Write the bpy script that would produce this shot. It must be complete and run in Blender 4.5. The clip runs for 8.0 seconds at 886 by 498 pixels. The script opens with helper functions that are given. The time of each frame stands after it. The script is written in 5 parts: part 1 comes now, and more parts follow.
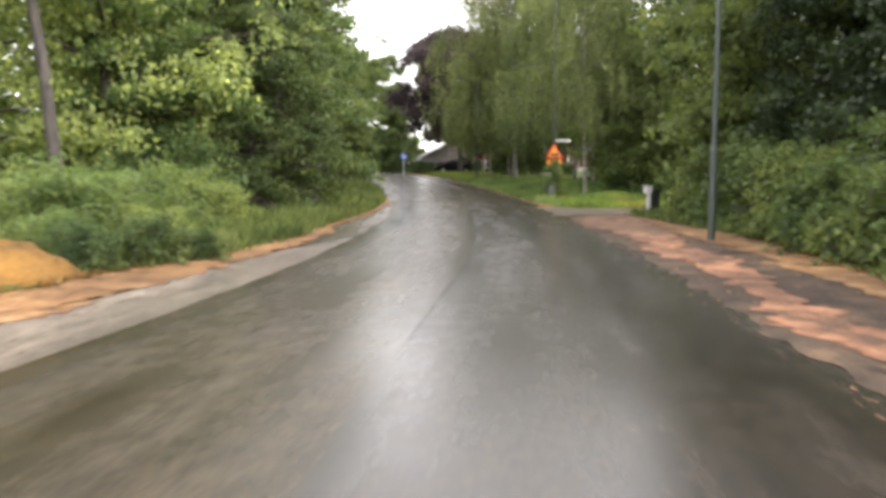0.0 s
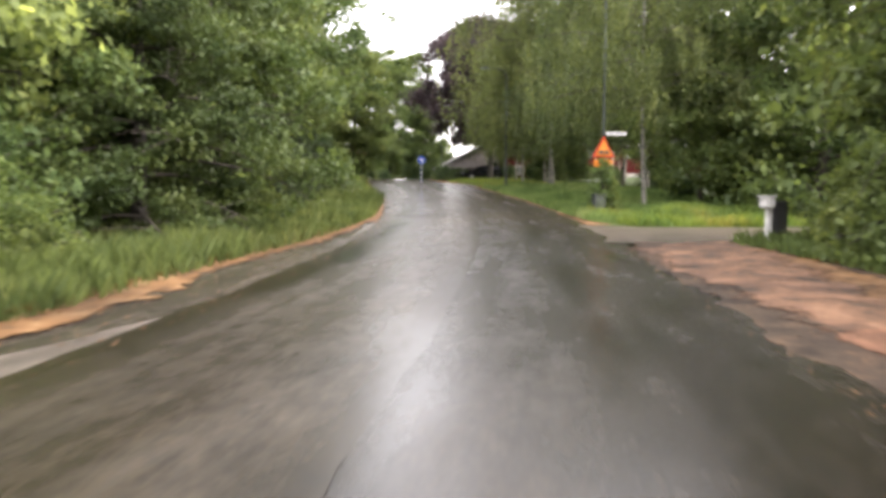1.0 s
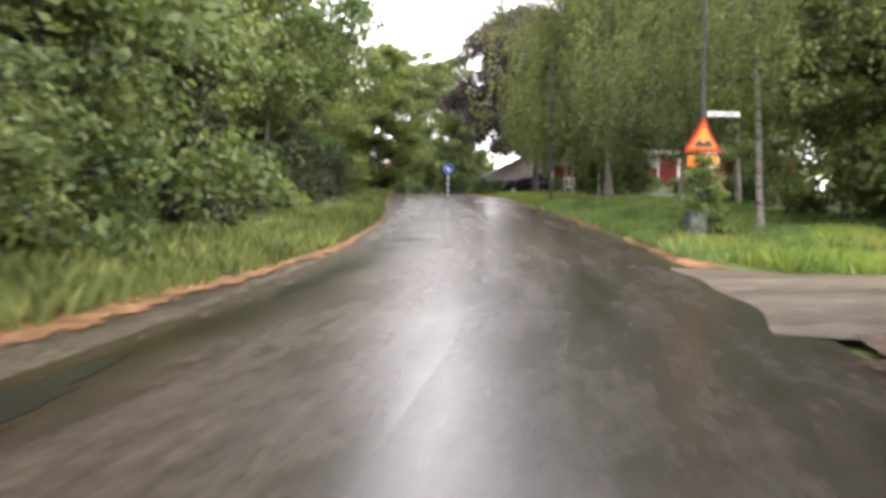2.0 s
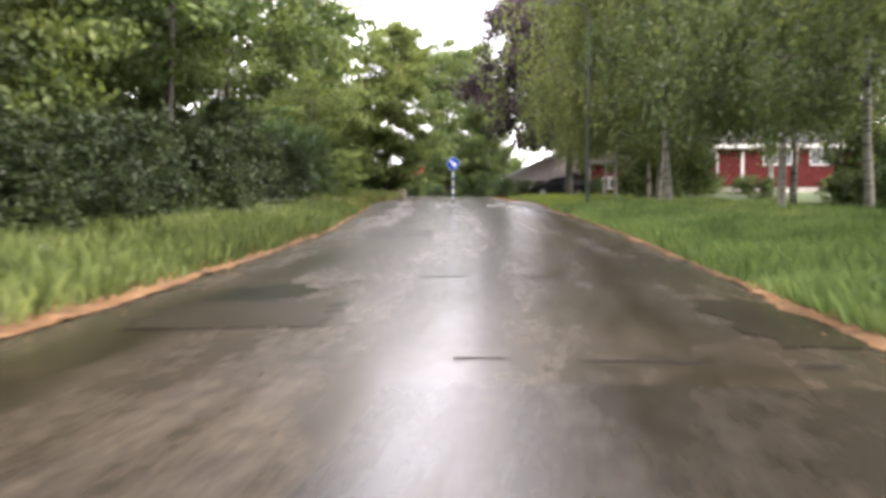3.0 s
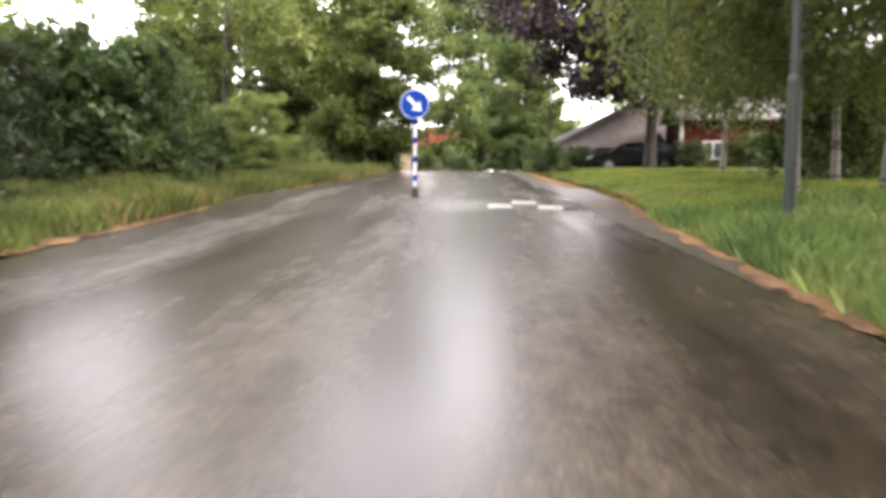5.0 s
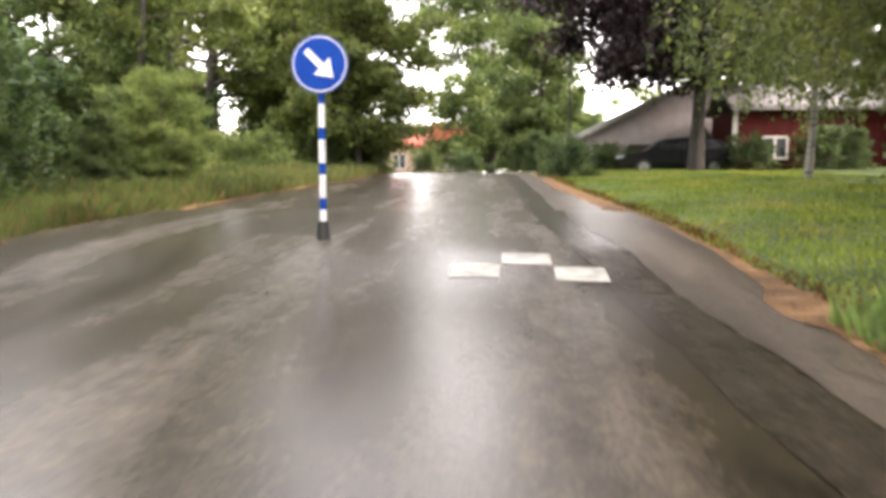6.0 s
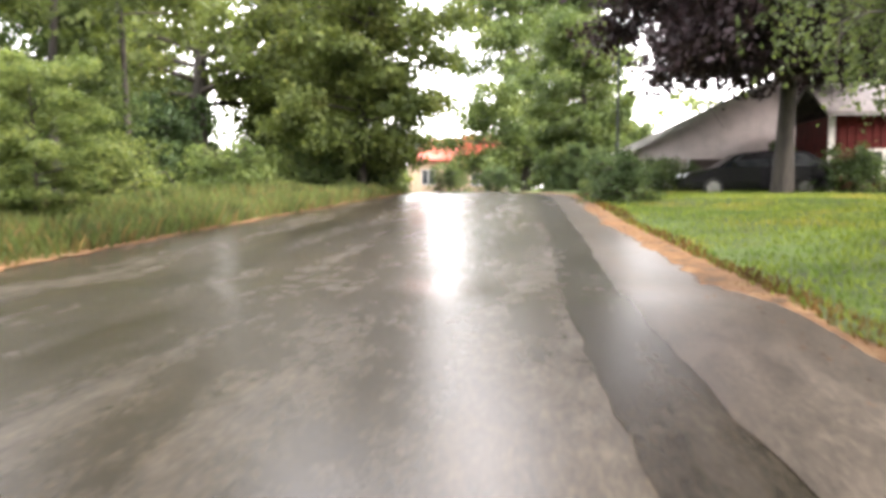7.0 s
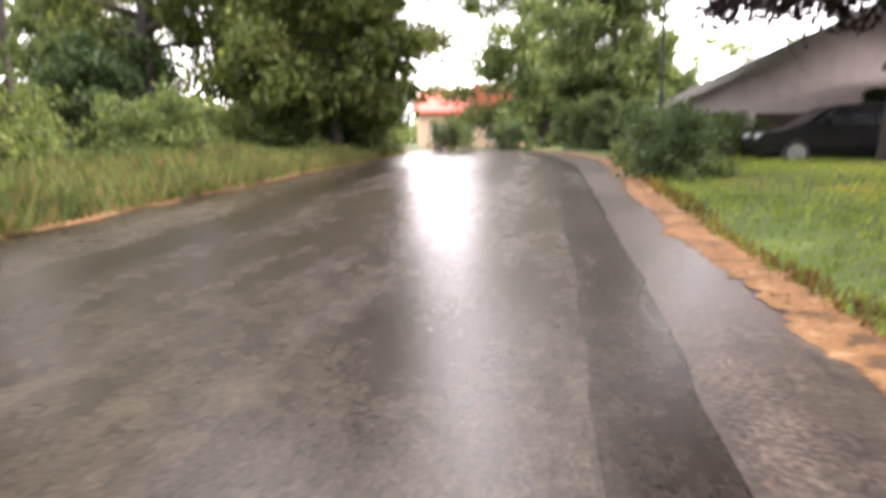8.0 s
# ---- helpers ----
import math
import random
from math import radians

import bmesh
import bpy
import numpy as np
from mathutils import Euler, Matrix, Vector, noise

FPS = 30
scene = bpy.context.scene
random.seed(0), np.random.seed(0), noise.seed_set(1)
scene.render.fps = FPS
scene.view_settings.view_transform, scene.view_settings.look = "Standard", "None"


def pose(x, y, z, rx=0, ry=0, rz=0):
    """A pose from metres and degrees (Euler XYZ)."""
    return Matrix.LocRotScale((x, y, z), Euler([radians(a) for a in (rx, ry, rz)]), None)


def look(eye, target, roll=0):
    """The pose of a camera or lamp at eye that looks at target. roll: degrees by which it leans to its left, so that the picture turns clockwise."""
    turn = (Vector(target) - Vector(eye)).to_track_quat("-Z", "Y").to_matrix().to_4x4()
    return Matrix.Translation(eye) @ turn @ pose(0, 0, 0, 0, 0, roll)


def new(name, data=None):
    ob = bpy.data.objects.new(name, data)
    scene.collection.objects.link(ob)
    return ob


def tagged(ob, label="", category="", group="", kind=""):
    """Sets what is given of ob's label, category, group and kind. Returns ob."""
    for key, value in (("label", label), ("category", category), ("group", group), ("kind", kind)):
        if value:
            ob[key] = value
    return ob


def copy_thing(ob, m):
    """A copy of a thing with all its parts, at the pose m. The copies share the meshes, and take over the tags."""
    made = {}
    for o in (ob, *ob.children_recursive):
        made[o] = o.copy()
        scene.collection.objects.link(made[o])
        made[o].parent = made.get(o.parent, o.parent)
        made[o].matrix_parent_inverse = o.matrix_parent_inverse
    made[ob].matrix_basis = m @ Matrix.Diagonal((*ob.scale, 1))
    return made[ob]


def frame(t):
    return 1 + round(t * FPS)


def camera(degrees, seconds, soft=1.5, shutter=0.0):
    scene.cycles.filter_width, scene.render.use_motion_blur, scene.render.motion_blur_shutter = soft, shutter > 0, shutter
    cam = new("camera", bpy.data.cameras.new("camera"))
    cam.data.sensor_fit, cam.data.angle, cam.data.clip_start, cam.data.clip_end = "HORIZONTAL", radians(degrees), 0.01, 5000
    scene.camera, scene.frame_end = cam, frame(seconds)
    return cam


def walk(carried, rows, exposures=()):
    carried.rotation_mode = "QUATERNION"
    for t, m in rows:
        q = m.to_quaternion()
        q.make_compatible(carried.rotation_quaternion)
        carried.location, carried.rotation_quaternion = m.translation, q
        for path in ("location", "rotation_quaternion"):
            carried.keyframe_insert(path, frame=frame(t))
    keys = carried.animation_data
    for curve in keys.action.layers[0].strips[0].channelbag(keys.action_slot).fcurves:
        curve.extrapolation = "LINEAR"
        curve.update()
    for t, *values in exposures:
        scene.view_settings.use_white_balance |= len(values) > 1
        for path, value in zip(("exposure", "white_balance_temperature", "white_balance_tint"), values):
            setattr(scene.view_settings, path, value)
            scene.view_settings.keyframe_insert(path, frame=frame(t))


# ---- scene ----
cam = camera(62.0, 8.0, soft=3.8, shutter=0.3)
PATH = [
    (0.0, pose(0.00, 0.00, 1.18, 84.71, 0, -9.57)),
    (0.5, pose(1.30, 4.39, 1.17, 84.66, 0, -8.42)),
    (1.0, pose(2.54, 8.86, 1.16, 85.31, 0, -6.61)),
    (1.5, pose(3.67, 13.48, 1.14, 86.18, 0, -4.33)),
    (1.7, pose(4.09, 15.43, 1.12, 86.46, 0, -3.72)),
    (2.8, pose(6.43, 26.44, 1.15, 86.61, 0, -0.34)),
    (3.0, pose(6.73, 28.49, 1.17, 86.83, 0, 0.00)),
    (3.5, pose(7.42, 33.64, 1.29, 85.78, 0, 0.84)),
    (3.7, pose(7.67, 35.67, 1.35, 85.00, 0, 1.26)),
    (4.0, pose(8.02, 38.70, 1.43, 84.54, 0, 1.94)),
    (4.2, pose(8.23, 40.68, 1.50, 84.20, 0, 2.57)),
    (5.3, pose(8.96, 50.25, 1.90, 84.73, 0, 4.50)),
    (5.5, pose(9.04, 51.65, 1.96, 85.35, 0, 4.75)),
    (5.7, pose(9.12, 53.03, 2.02, 85.3, 0, 4.79)),
    (6.0, pose(9.22, 55.03, 2.10, 84.15, 0, 5.43)),
    (6.3, pose(9.30, 56.89, 2.19, 84.65, 0, 5.48)),
    (6.5, pose(9.34, 58.07, 2.24, 84.0, 0, 6.01)),
    (6.7, pose(9.37, 59.19, 2.28, 84.3, 0, 6.84)),
    (7.0, pose(9.38, 60.89, 2.38, 85.22, 0, 8.47)),
    (7.1, pose(9.38, 61.46, 2.42, 85.14, 0, 8.50)),
    (7.5, pose(9.35, 63.81, 2.58, 91.04, 0, 8.80)),
    (7.8, pose(9.32, 65.56, 2.65, 87.35, 0, 9.17)),
    (8.0, pose(9.29, 66.74, 2.70, 81.49, 0, 10.04)),
]
walk(cam, PATH, exposures=((0.0, 2.0, 6550, 13), (0.7, 2.15, 6550, 15), (1.5, 2.34, 6500, 18), (3.0, 2.6, 6400, 20), (4.0, 2.83, 6400, 21), (6.0, 2.9, 6800, 17), (7.0, 3.27, 6600, 16), (7.5, 3.08, 6600, 19), (8.0, 2.94, 6600, 24)))

# ---- sky and light: bright overcast, rain ----
world = bpy.data.worlds.new("overcast")
scene.world = world
world.use_nodes = True
wn, wl = world.node_tree.nodes, world.node_tree.links
wn.clear()
sky = wn.new("ShaderNodeTexSky")
sky.sky_type, sky.sun_disc = "NISHITA", False
sky.sun_elevation, sky.sun_rotation = radians(34.5), radians(116.6)
sky.dust_density, sky.air_density = 6.0, 1.0
sky_bg = wn.new("ShaderNodeBackground")
sky_bg.inputs["Strength"].default_value = 0.05
cloud_bg = wn.new("ShaderNodeBackground")
cloud_bg.inputs["Color"].default_value = (1.0, 0.985, 0.965, 1)
cloud_bg.inputs["Strength"].default_value = 1.2
both = wn.new("ShaderNodeAddShader")
wout = wn.new("ShaderNodeOutputWorld")
wl.new(sky.outputs[0], sky_bg.inputs["Color"])
wl.new(sky_bg.outputs[0], both.inputs[0])
wl.new(cloud_bg.outputs[0], both.inputs[1])
wl.new(both.outputs[0], wout.inputs["Surface"])

sun = new("sun", bpy.data.lights.new("sun", "SUN"))
sun.data.energy, sun.data.angle, sun.data.color = 1.5, radians(30), (1.0, 0.97, 0.92)
sun.matrix_world = look((60, -20, 46), (0, 10, 0))


# ---- materials ----
def nodes(name, rough=0.6, metal=0.0, spec=0.5):
    m = bpy.data.materials.new(name)
    m.use_nodes = True
    n, l = m.node_tree.nodes, m.node_tree.links
    b = n["Principled BSDF"]
    b.inputs["Roughness"].default_value = rough
    b.inputs["Metallic"].default_value = metal
    b.inputs["Specular IOR Level"].default_value = spec
    return m, n, l, b


def noise_tex(n, l, scale, detail=4.0, rough=0.6, coord="Object", stretch=(1, 1, 1)):
    t = n.new("ShaderNodeTexCoord")
    mp = n.new("ShaderNodeMapping")
    mp.inputs["Scale"].default_value = stretch
    x = n.new("ShaderNodeTexNoise")
    x.inputs["Scale"].default_value = scale
    x.inputs["Detail"].default_value = detail
    x.inputs["Roughness"].default_value = rough
    l.new(t.outputs[coord], mp.inputs["Vector"])
    l.new(mp.outputs[0], x.inputs["Vector"])
    return x


def ramp(n, l, src, stops):
    r = n.new("ShaderNodeValToRGB")
    r.color_ramp.interpolation = "EASE"
    e = r.color_ramp.elements
    while len(e) < len(stops):
        e.new(0.5)
    for k, (p, c) in zip(e, stops):
        k.position, k.color = p, (*c, 1)
    l.new(src, r.inputs[0])
    return r


def mixed(n, l, a, b, fac, kind="MIX"):
    x = n.new("ShaderNodeMix")
    x.data_type, x.blend_type = "RGBA", kind
    if isinstance(fac, float):
        x.inputs[0].default_value = fac
    else:
        l.new(fac, x.inputs[0])
    for i, v in ((6, a), (7, b)):
        if isinstance(v, tuple):
            x.inputs[i].default_value = (*v, 1)
        else:
            l.new(v, x.inputs[i])
    return x.outputs[2]


def bump(n, l, b, src, strength, dist=0.02):
    x = n.new("ShaderNodeBump")
    x.inputs["Strength"].default_value = strength
    x.inputs["Distance"].default_value = dist
    l.new(src, x.inputs["Height"])
    l.new(x.outputs[0], b.inputs["Normal"])


def paint(name, colour, rough=0.45, metal=0.0, wear=0.12, scale=9.0):
    m, n, l, b = nodes(name, rough, metal)
    a = noise_tex(n, l, scale)
    f = noise_tex(n, l, scale * 9, 6)
    dark = tuple(c * (1 - 2.2 * wear) for c in colour)
    r = ramp(n, l, a.outputs["Fac"], ((0.3, dark), (0.62, colour)))
    r2 = ramp(n, l, f.outputs["Fac"], ((0.3, (1 - wear,) * 3), (0.6, (1.0,) * 3)))
    l.new(mixed(n, l, r.outputs[0], r2.outputs[0], 1.0, "MULTIPLY"), b.inputs["Base Color"])
    bump(n, l, b, f.outputs["Fac"], 0.12, 0.003)
    return m


def leaf_mat(name, deep, fresh, light, translucent=0.35, rough=0.5):
    """Wet leaves: each leaf its own shade, clumps of lighter growth, light coming through."""
    m, n, l, b = nodes(name, rough, 0, 0.2)
    g = n.new("ShaderNodeNewGeometry")
    oi = n.new("ShaderNodeObjectInfo")
    clump = noise_tex(n, l, 0.55, 3)
    r = ramp(n, l, clump.outputs["Fac"], ((0.34, deep), (0.52, fresh), (0.72, light)))
    v = ramp(n, l, g.outputs["Random Per Island"], ((0.0, (0.68, 0.7, 0.66)), (0.6, (1, 1, 1)), (1.0, (1.32, 1.27, 1.15))))
    c = mixed(n, l, r.outputs[0], v.outputs[0], 1.0, "MULTIPLY")
    tone = ramp(n, l, oi.outputs["Random"], ((0.0, (0.87, 0.87, 0.83)), (1.0, (1.26, 1.1, 0.93))))
    c = mixed(n, l, c, tone.outputs[0], 1.0, "MULTIPLY")
    l.new(c, b.inputs["Base Color"])
    tr = n.new("ShaderNodeBsdfTranslucent")
    l.new(mixed(n, l, c, (1.2, 1.15, 0.75), 1.0, "MULTIPLY"), tr.inputs["Color"])
    mx = n.new("ShaderNodeMixShader")
    mx.inputs[0].default_value = translucent
    out = n["Material Output"]
    l.new(b.outputs[0], mx.inputs[1])
    l.new(tr.outputs[0], mx.inputs[2])
    l.new(mx.outputs[0], out.inputs["Surface"])
    return m


def bark_mat(name, dark, light, scale=6.0, bands=False):
    m, n, l, b = nodes(name, 0.8)
    a = noise_tex(n, l, scale, 6, 0.7, stretch=(1, 1, 0.25) if not bands else (0.35, 0.35, 2.2))
    f = noise_tex(n, l, scale * 7, 5)
    if bands:
        r = ramp(n, l, a.outputs["Fac"], ((0.4, dark), (0.5, light), (0.75, tuple(c * 0.65 for c in light))))
    else:
        r = ramp(n, l, a.outputs["Fac"], ((0.3, dark), (0.7, light)))
    r2 = ramp(n, l, f.outputs["Fac"], ((0.3, (0.6, 0.62, 0.58)), (0.65, (1, 1, 1))))
    l.new(mixed(n, l, r.outputs[0], r2.outputs[0], 1.0, "MULTIPLY"), b.inputs["Base Color"])
    bump(n, l, b, a.outputs["Fac"], 0.7, 0.03)
    return m


def asphalt_mat(name, dark, light, wet, rough_dry, spec=0.5, tracks=0.0, sheen=0.0):
    """Rain-wet asphalt: a film of water with soft wheel tracks and hollows, fine grit in between."""
    m, n, l, b = nodes(name, wet, 0, spec)
    b.inputs["IOR"].default_value = 1.36
    big = noise_tex(n, l, 0.35, 3, 0.55)
    streak = noise_tex(n, l, 1.0, 2.5, 0.5, "UV", (1.0, 0.03, 1))
    grit = noise_tex(n, l, 32, 4, 0.8)
    blot = noise_tex(n, l, 1.0, 6, 0.68, "UV", (1.5, 0.3, 1))
    fine = noise_tex(n, l, 5.0, 6, 0.75, "UV", (1, 0.6, 1))
    r = ramp(n, l, streak.outputs["Fac"], ((0.3, dark), (0.7, light)))
    r2 = ramp(n, l, grit.outputs["Fac"], ((0.38, (0.4, 0.4, 0.41)), (0.66, (1.5, 1.46, 1.4))))
    c = mixed(n, l, r.outputs[0], r2.outputs[0], 1.0, "MULTIPLY")
    r3 = ramp(n, l, big.outputs["Fac"], ((0.3, (0.84, 0.84, 0.85)), (0.7, (1.16, 1.15, 1.12))))
    c = mixed(n, l, c, r3.outputs[0], 1.0, "MULTIPLY")
    r4 = ramp(n, l, fine.outputs["Fac"], ((0.35, (0.72, 0.72, 0.73)), (0.65, (1.2, 1.19, 1.17))))
    c = mixed(n, l, c, r4.outputs[0], 1.0, "MULTIPLY")
    r5 = ramp(n, l, blot.outputs["Fac"], ((0.36, (0.82, 0.82, 0.83)), (0.62, (1.14, 1.13, 1.11))))
    colour = mixed(n, l, c, r5.outputs[0], 1.0, "MULTIPLY")

    def weigh(src, k, more=None):
        x = n.new("ShaderNodeMath")
        x.operation = "MULTIPLY_ADD"
        x.inputs[1].default_value, x.inputs[2].default_value = k, 0.0
        l.new(src, x.inputs[0])
        if more:
            l.new(more, x.inputs[2])
        return x.outputs[0]

    film = weigh(streak.outputs["Fac"], 0.4, weigh(blot.outputs["Fac"], 0.4, weigh(fine.outputs["Fac"], 0.2)))
    if tracks:
        uv = n.new("ShaderNodeUVMap")
        uv.uv_map = "lane"
        sep = n.new("ShaderNodeSeparateXYZ")
        l.new(uv.outputs[0], sep.inputs[0])
        u = n.new("ShaderNodeMapRange")
        u.inputs["From Min"].default_value, u.inputs["From Max"].default_value = -6.0, 3.0
        l.new(sep.outputs["X"], u.inputs["Value"])
        stops = [(0.0, (0.5,) * 3)]
        for k in (0.11, 0.30, 0.594, 0.783):
            stops += [(k - 0.075, (0.62,) * 3), (k, (0.0,) * 3), (k + 0.075, (0.62,) * 3)]
        rut = ramp(n, l, u.outputs[0], stops)
        film = weigh(rut.outputs[0], tracks, film)
        shade = ramp(n, l, rut.outputs[0], ((0.0, (0.82, 0.82, 0.83)), (0.62, (1.1, 1.09, 1.08))))
        colour = mixed(n, l, colour, shade.outputs[0], 1.0, "MULTIPLY")
    rr = n.new("ShaderNodeMapRange")
    rr.inputs["From Min"].default_value, rr.inputs["From Max"].default_value = 0.38 + 0.5 * tracks, 0.74 + 0.5 * tracks
    rr.interpolation_type = "SMOOTHSTEP"
    l.new(film, rr.inputs["Value"])
    d = n.new("ShaderNodeBsdfPrincipled")
    d.inputs["IOR"].default_value = 1.36
    d.inputs["Specular IOR Level"].default_value = sheen or spec
    d.inputs["Roughness"].default_value = rough_dry
    l.new(colour, b.inputs["Base Color"])
    l.new(colour, d.inputs["Base Color"])
    mx = n.new("ShaderNodeMixShader")
    l.new(rr.outputs[0], mx.inputs[0])
    l.new(b.outputs[0], mx.inputs[1])
    l.new(d.outputs[0], mx.inputs[2])
    l.new(mx.outputs[0], n["Material Output"].inputs["Surface"])
    tot = weigh(fine.outputs["Fac"], 0.5, grit.outputs["Fac"])
    bump(n, l, b, tot, 0.22, 0.005)
    bump(n, l, d, tot, 0.35, 0.006)
    return m


def soil_mat(name, stops, rough=0.7, scale=1.6, stretch=(1, 1, 1), fray=0.0):
    m, n, l, b = nodes(name, rough, 0, 0.1)
    a = noise_tex(n, l, scale, 6, 0.7, "Object", stretch)
    f = noise_tex(n, l, 40, 4, 0.8)
    r = ramp(n, l, a.outputs["Fac"], stops)
    r2 = ramp(n, l, f.outputs["Fac"], ((0.3, (0.62, 0.62, 0.62)), (0.68, (1.2, 1.2, 1.2))))
    g = noise_tex(n, l, 0.5, 3, 0.6)
    r3 = ramp(n, l, g.outputs["Fac"], ((0.3, (0.6, 0.62, 0.66)), (0.7, (1.2, 1.18, 1.12))))
    c = mixed(n, l, r.outputs[0], r2.outputs[0], 1.0, "MULTIPLY")
    l.new(mixed(n, l, c, r3.outputs[0], 1.0, "MULTIPLY"), b.inputs["Base Color"])
    w = n.new("ShaderNodeMapRange")
    w.inputs["To Min"].default_value, w.inputs["To Max"].default_value = rough - 0.35, rough + 0.2
    l.new(a.outputs["Fac"], w.inputs["Value"])
    l.new(w.outputs[0], b.inputs["Roughness"])
    bump(n, l, b, f.outputs["Fac"], 0.5, 0.02)
    if fray:
        uv = n.new("ShaderNodeUVMap")
        uv.uv_map = "rim"
        sep = n.new("ShaderNodeSeparateXYZ")
        l.new(uv.outputs[0], sep.inputs[0])
        torn = noise_tex(n, l, 2.4, 7, 0.72, "Object", (1.0, 0.75, 1.0))
        t = n.new("ShaderNodeMath")
        t.operation = "MULTIPLY_ADD"
        t.inputs[1].default_value = fray
        l.new(torn.outputs["Fac"], t.inputs[0])
        l.new(sep.outputs["X"], t.inputs[2])
        e = n.new("ShaderNodeMapRange")
        e.inputs["From Min"].default_value, e.inputs["From Max"].default_value = 0.5 * fray + 0.2, 0.5 * fray + 0.34
        l.new(t.outputs[0], e.inputs["Value"])
        l.new(e.outputs[0], b.inputs["Alpha"])
    return m


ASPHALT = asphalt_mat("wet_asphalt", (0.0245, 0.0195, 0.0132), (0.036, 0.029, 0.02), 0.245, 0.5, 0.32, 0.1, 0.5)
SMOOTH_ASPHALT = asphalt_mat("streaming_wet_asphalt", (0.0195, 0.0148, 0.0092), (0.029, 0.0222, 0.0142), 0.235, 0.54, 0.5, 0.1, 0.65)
ROUGH_ASPHALT = asphalt_mat("dark_rough_asphalt", (0.0108, 0.0082, 0.0052), (0.0165, 0.0125, 0.008), 0.235, 0.46, 0.56, 0.0, 0.6)
DARK_ASPHALT = asphalt_mat("dark_soaked_asphalt", (0.0165, 0.0132, 0.0092), (0.025, 0.0202, 0.0142), 0.245, 0.46, 0.3)
WORN_ASPHALT = asphalt_mat("worn_brown_asphalt", (0.062, 0.052, 0.043), (0.115, 0.098, 0.082), 0.3, 0.58, 0.3)
MUD_ASPHALT = asphalt_mat("muddy_old_asphalt", (0.04, 0.034, 0.027), (0.07, 0.06, 0.047), 0.26, 0.45, 0.4)
PINK_ASPHALT = asphalt_mat("pinkish_worn_asphalt", (0.045, 0.0375, 0.031), (0.08, 0.067, 0.056), 0.32, 0.5, 0.27)
OLD_ASPHALT = asphalt_mat("old_grey_asphalt", (0.1, 0.086, 0.075), (0.165, 0.143, 0.126), 0.28, 0.5, 0.45)
TAR = paint("tar_joint", (0.014, 0.0118, 0.0095), 0.7)
TAR.node_tree.nodes["Principled BSDF"].inputs["Specular IOR Level"].default_value = 0.06
SAND = soil_mat("wet_orange_sand", ((0.4, (0.08, 0.047, 0.031)), (0.48, (0.17, 0.085, 0.05)), (0.63, (0.28, 0.145, 0.086))), 0.8, 2.1, (1, 0.6, 1), 1.9)
MUD_SAND = soil_mat("muddy_brown_sand", ((0.4, (0.05, 0.034, 0.024)), (0.5, (0.125, 0.07, 0.044)), (0.64, (0.21, 0.12, 0.075))), 0.75, 2.1, (1, 0.6, 1), 1.9)
STRAW_EDGE = soil_mat("straw_and_dirt", ((0.36, (0.06, 0.037, 0.02)), (0.5, (0.15, 0.08, 0.036)), (0.66, (0.225, 0.143, 0.076))), 0.8, 2.6, (1, 1, 1), 2.2)
DIRT = soil_mat("dark_wet_gravel", ((0.36, (0.026, 0.019, 0.014)), (0.5, (0.055, 0.04, 0.029)), (0.66, (0.1, 0.066, 0.044))), 0.9, 2.2)
DRY_GRASS = soil_mat("straw_grass", ((0.3, (0.06, 0.035, 0.012)), (0.6, (0.17, 0.092, 0.026))), 0.8, 3.0)
EARTH = soil_mat("grassy_ground", ((0.3, (0.03, 0.034, 0.014)), (0.55, (0.055, 0.08, 0.022)), (0.75, (0.09, 0.12, 0.035))), 0.8, 0.8)
STRAW_BLADES = leaf_mat("straw_blades", (0.1, 0.082, 0.036), (0.165, 0.135, 0.06), (0.24, 0.2, 0.1), 0.3, 0.6)
# two verge greens: the left darkened for shade, the right brightened for open sky
GRASS_SHADED = leaf_mat("shaded_grass_blades", (0.05, 0.08, 0.03), (0.085, 0.125, 0.045), (0.135, 0.17, 0.072), 0.34, 0.55)
MEADOW_LIT = leaf_mat("lit_meadow_blades", (0.064, 0.12, 0.046), (0.108, 0.182, 0.07), (0.17, 0.24, 0.106), 0.38, 0.55)
LAWN = leaf_mat("lawn_blades", (0.082, 0.145, 0.034), (0.145, 0.208, 0.044), (0.245, 0.242, 0.06), 0.35, 0.5)
LEAF = leaf_mat("green_leaves", (0.0473, 0.0783, 0.031), (0.086, 0.1273, 0.0473), (0.1359, 0.1754, 0.0688), 0.5)
LEAF_DARK = leaf_mat("dark_green_leaves", (0.034, 0.063, 0.029), (0.063, 0.103, 0.044), (0.115, 0.160, 0.066), 0.45)
LEAF_LIGHT = leaf_mat("yellow_green_leaves", (0.078, 0.126, 0.05), (0.134, 0.195, 0.076), (0.205, 0.262, 0.112), 0.56)
LEAF_PALE = leaf_mat("pale_spring_leaves", (0.168, 0.2352, 0.1064), (0.2576, 0.3416, 0.159), (0.3472, 0.4256, 0.2128), 0.7)
LEAF_HEDGE = leaf_mat("layered_green_leaves", (0.026, 0.048, 0.02), (0.052, 0.085, 0.034), (0.1, 0.14, 0.052), 0.4)
# green leaves with the shade under the trees put into their colour
LEAF_SHADE = leaf_mat("shaded_green_leaves", (0.013, 0.024, 0.011), (0.025, 0.042, 0.018), (0.048, 0.07, 0.029), 0.3)
BIRCH_LEAF = leaf_mat("birch_leaves", (0.06, 0.087, 0.041), (0.099, 0.136, 0.062), (0.152, 0.193, 0.089), 0.52)
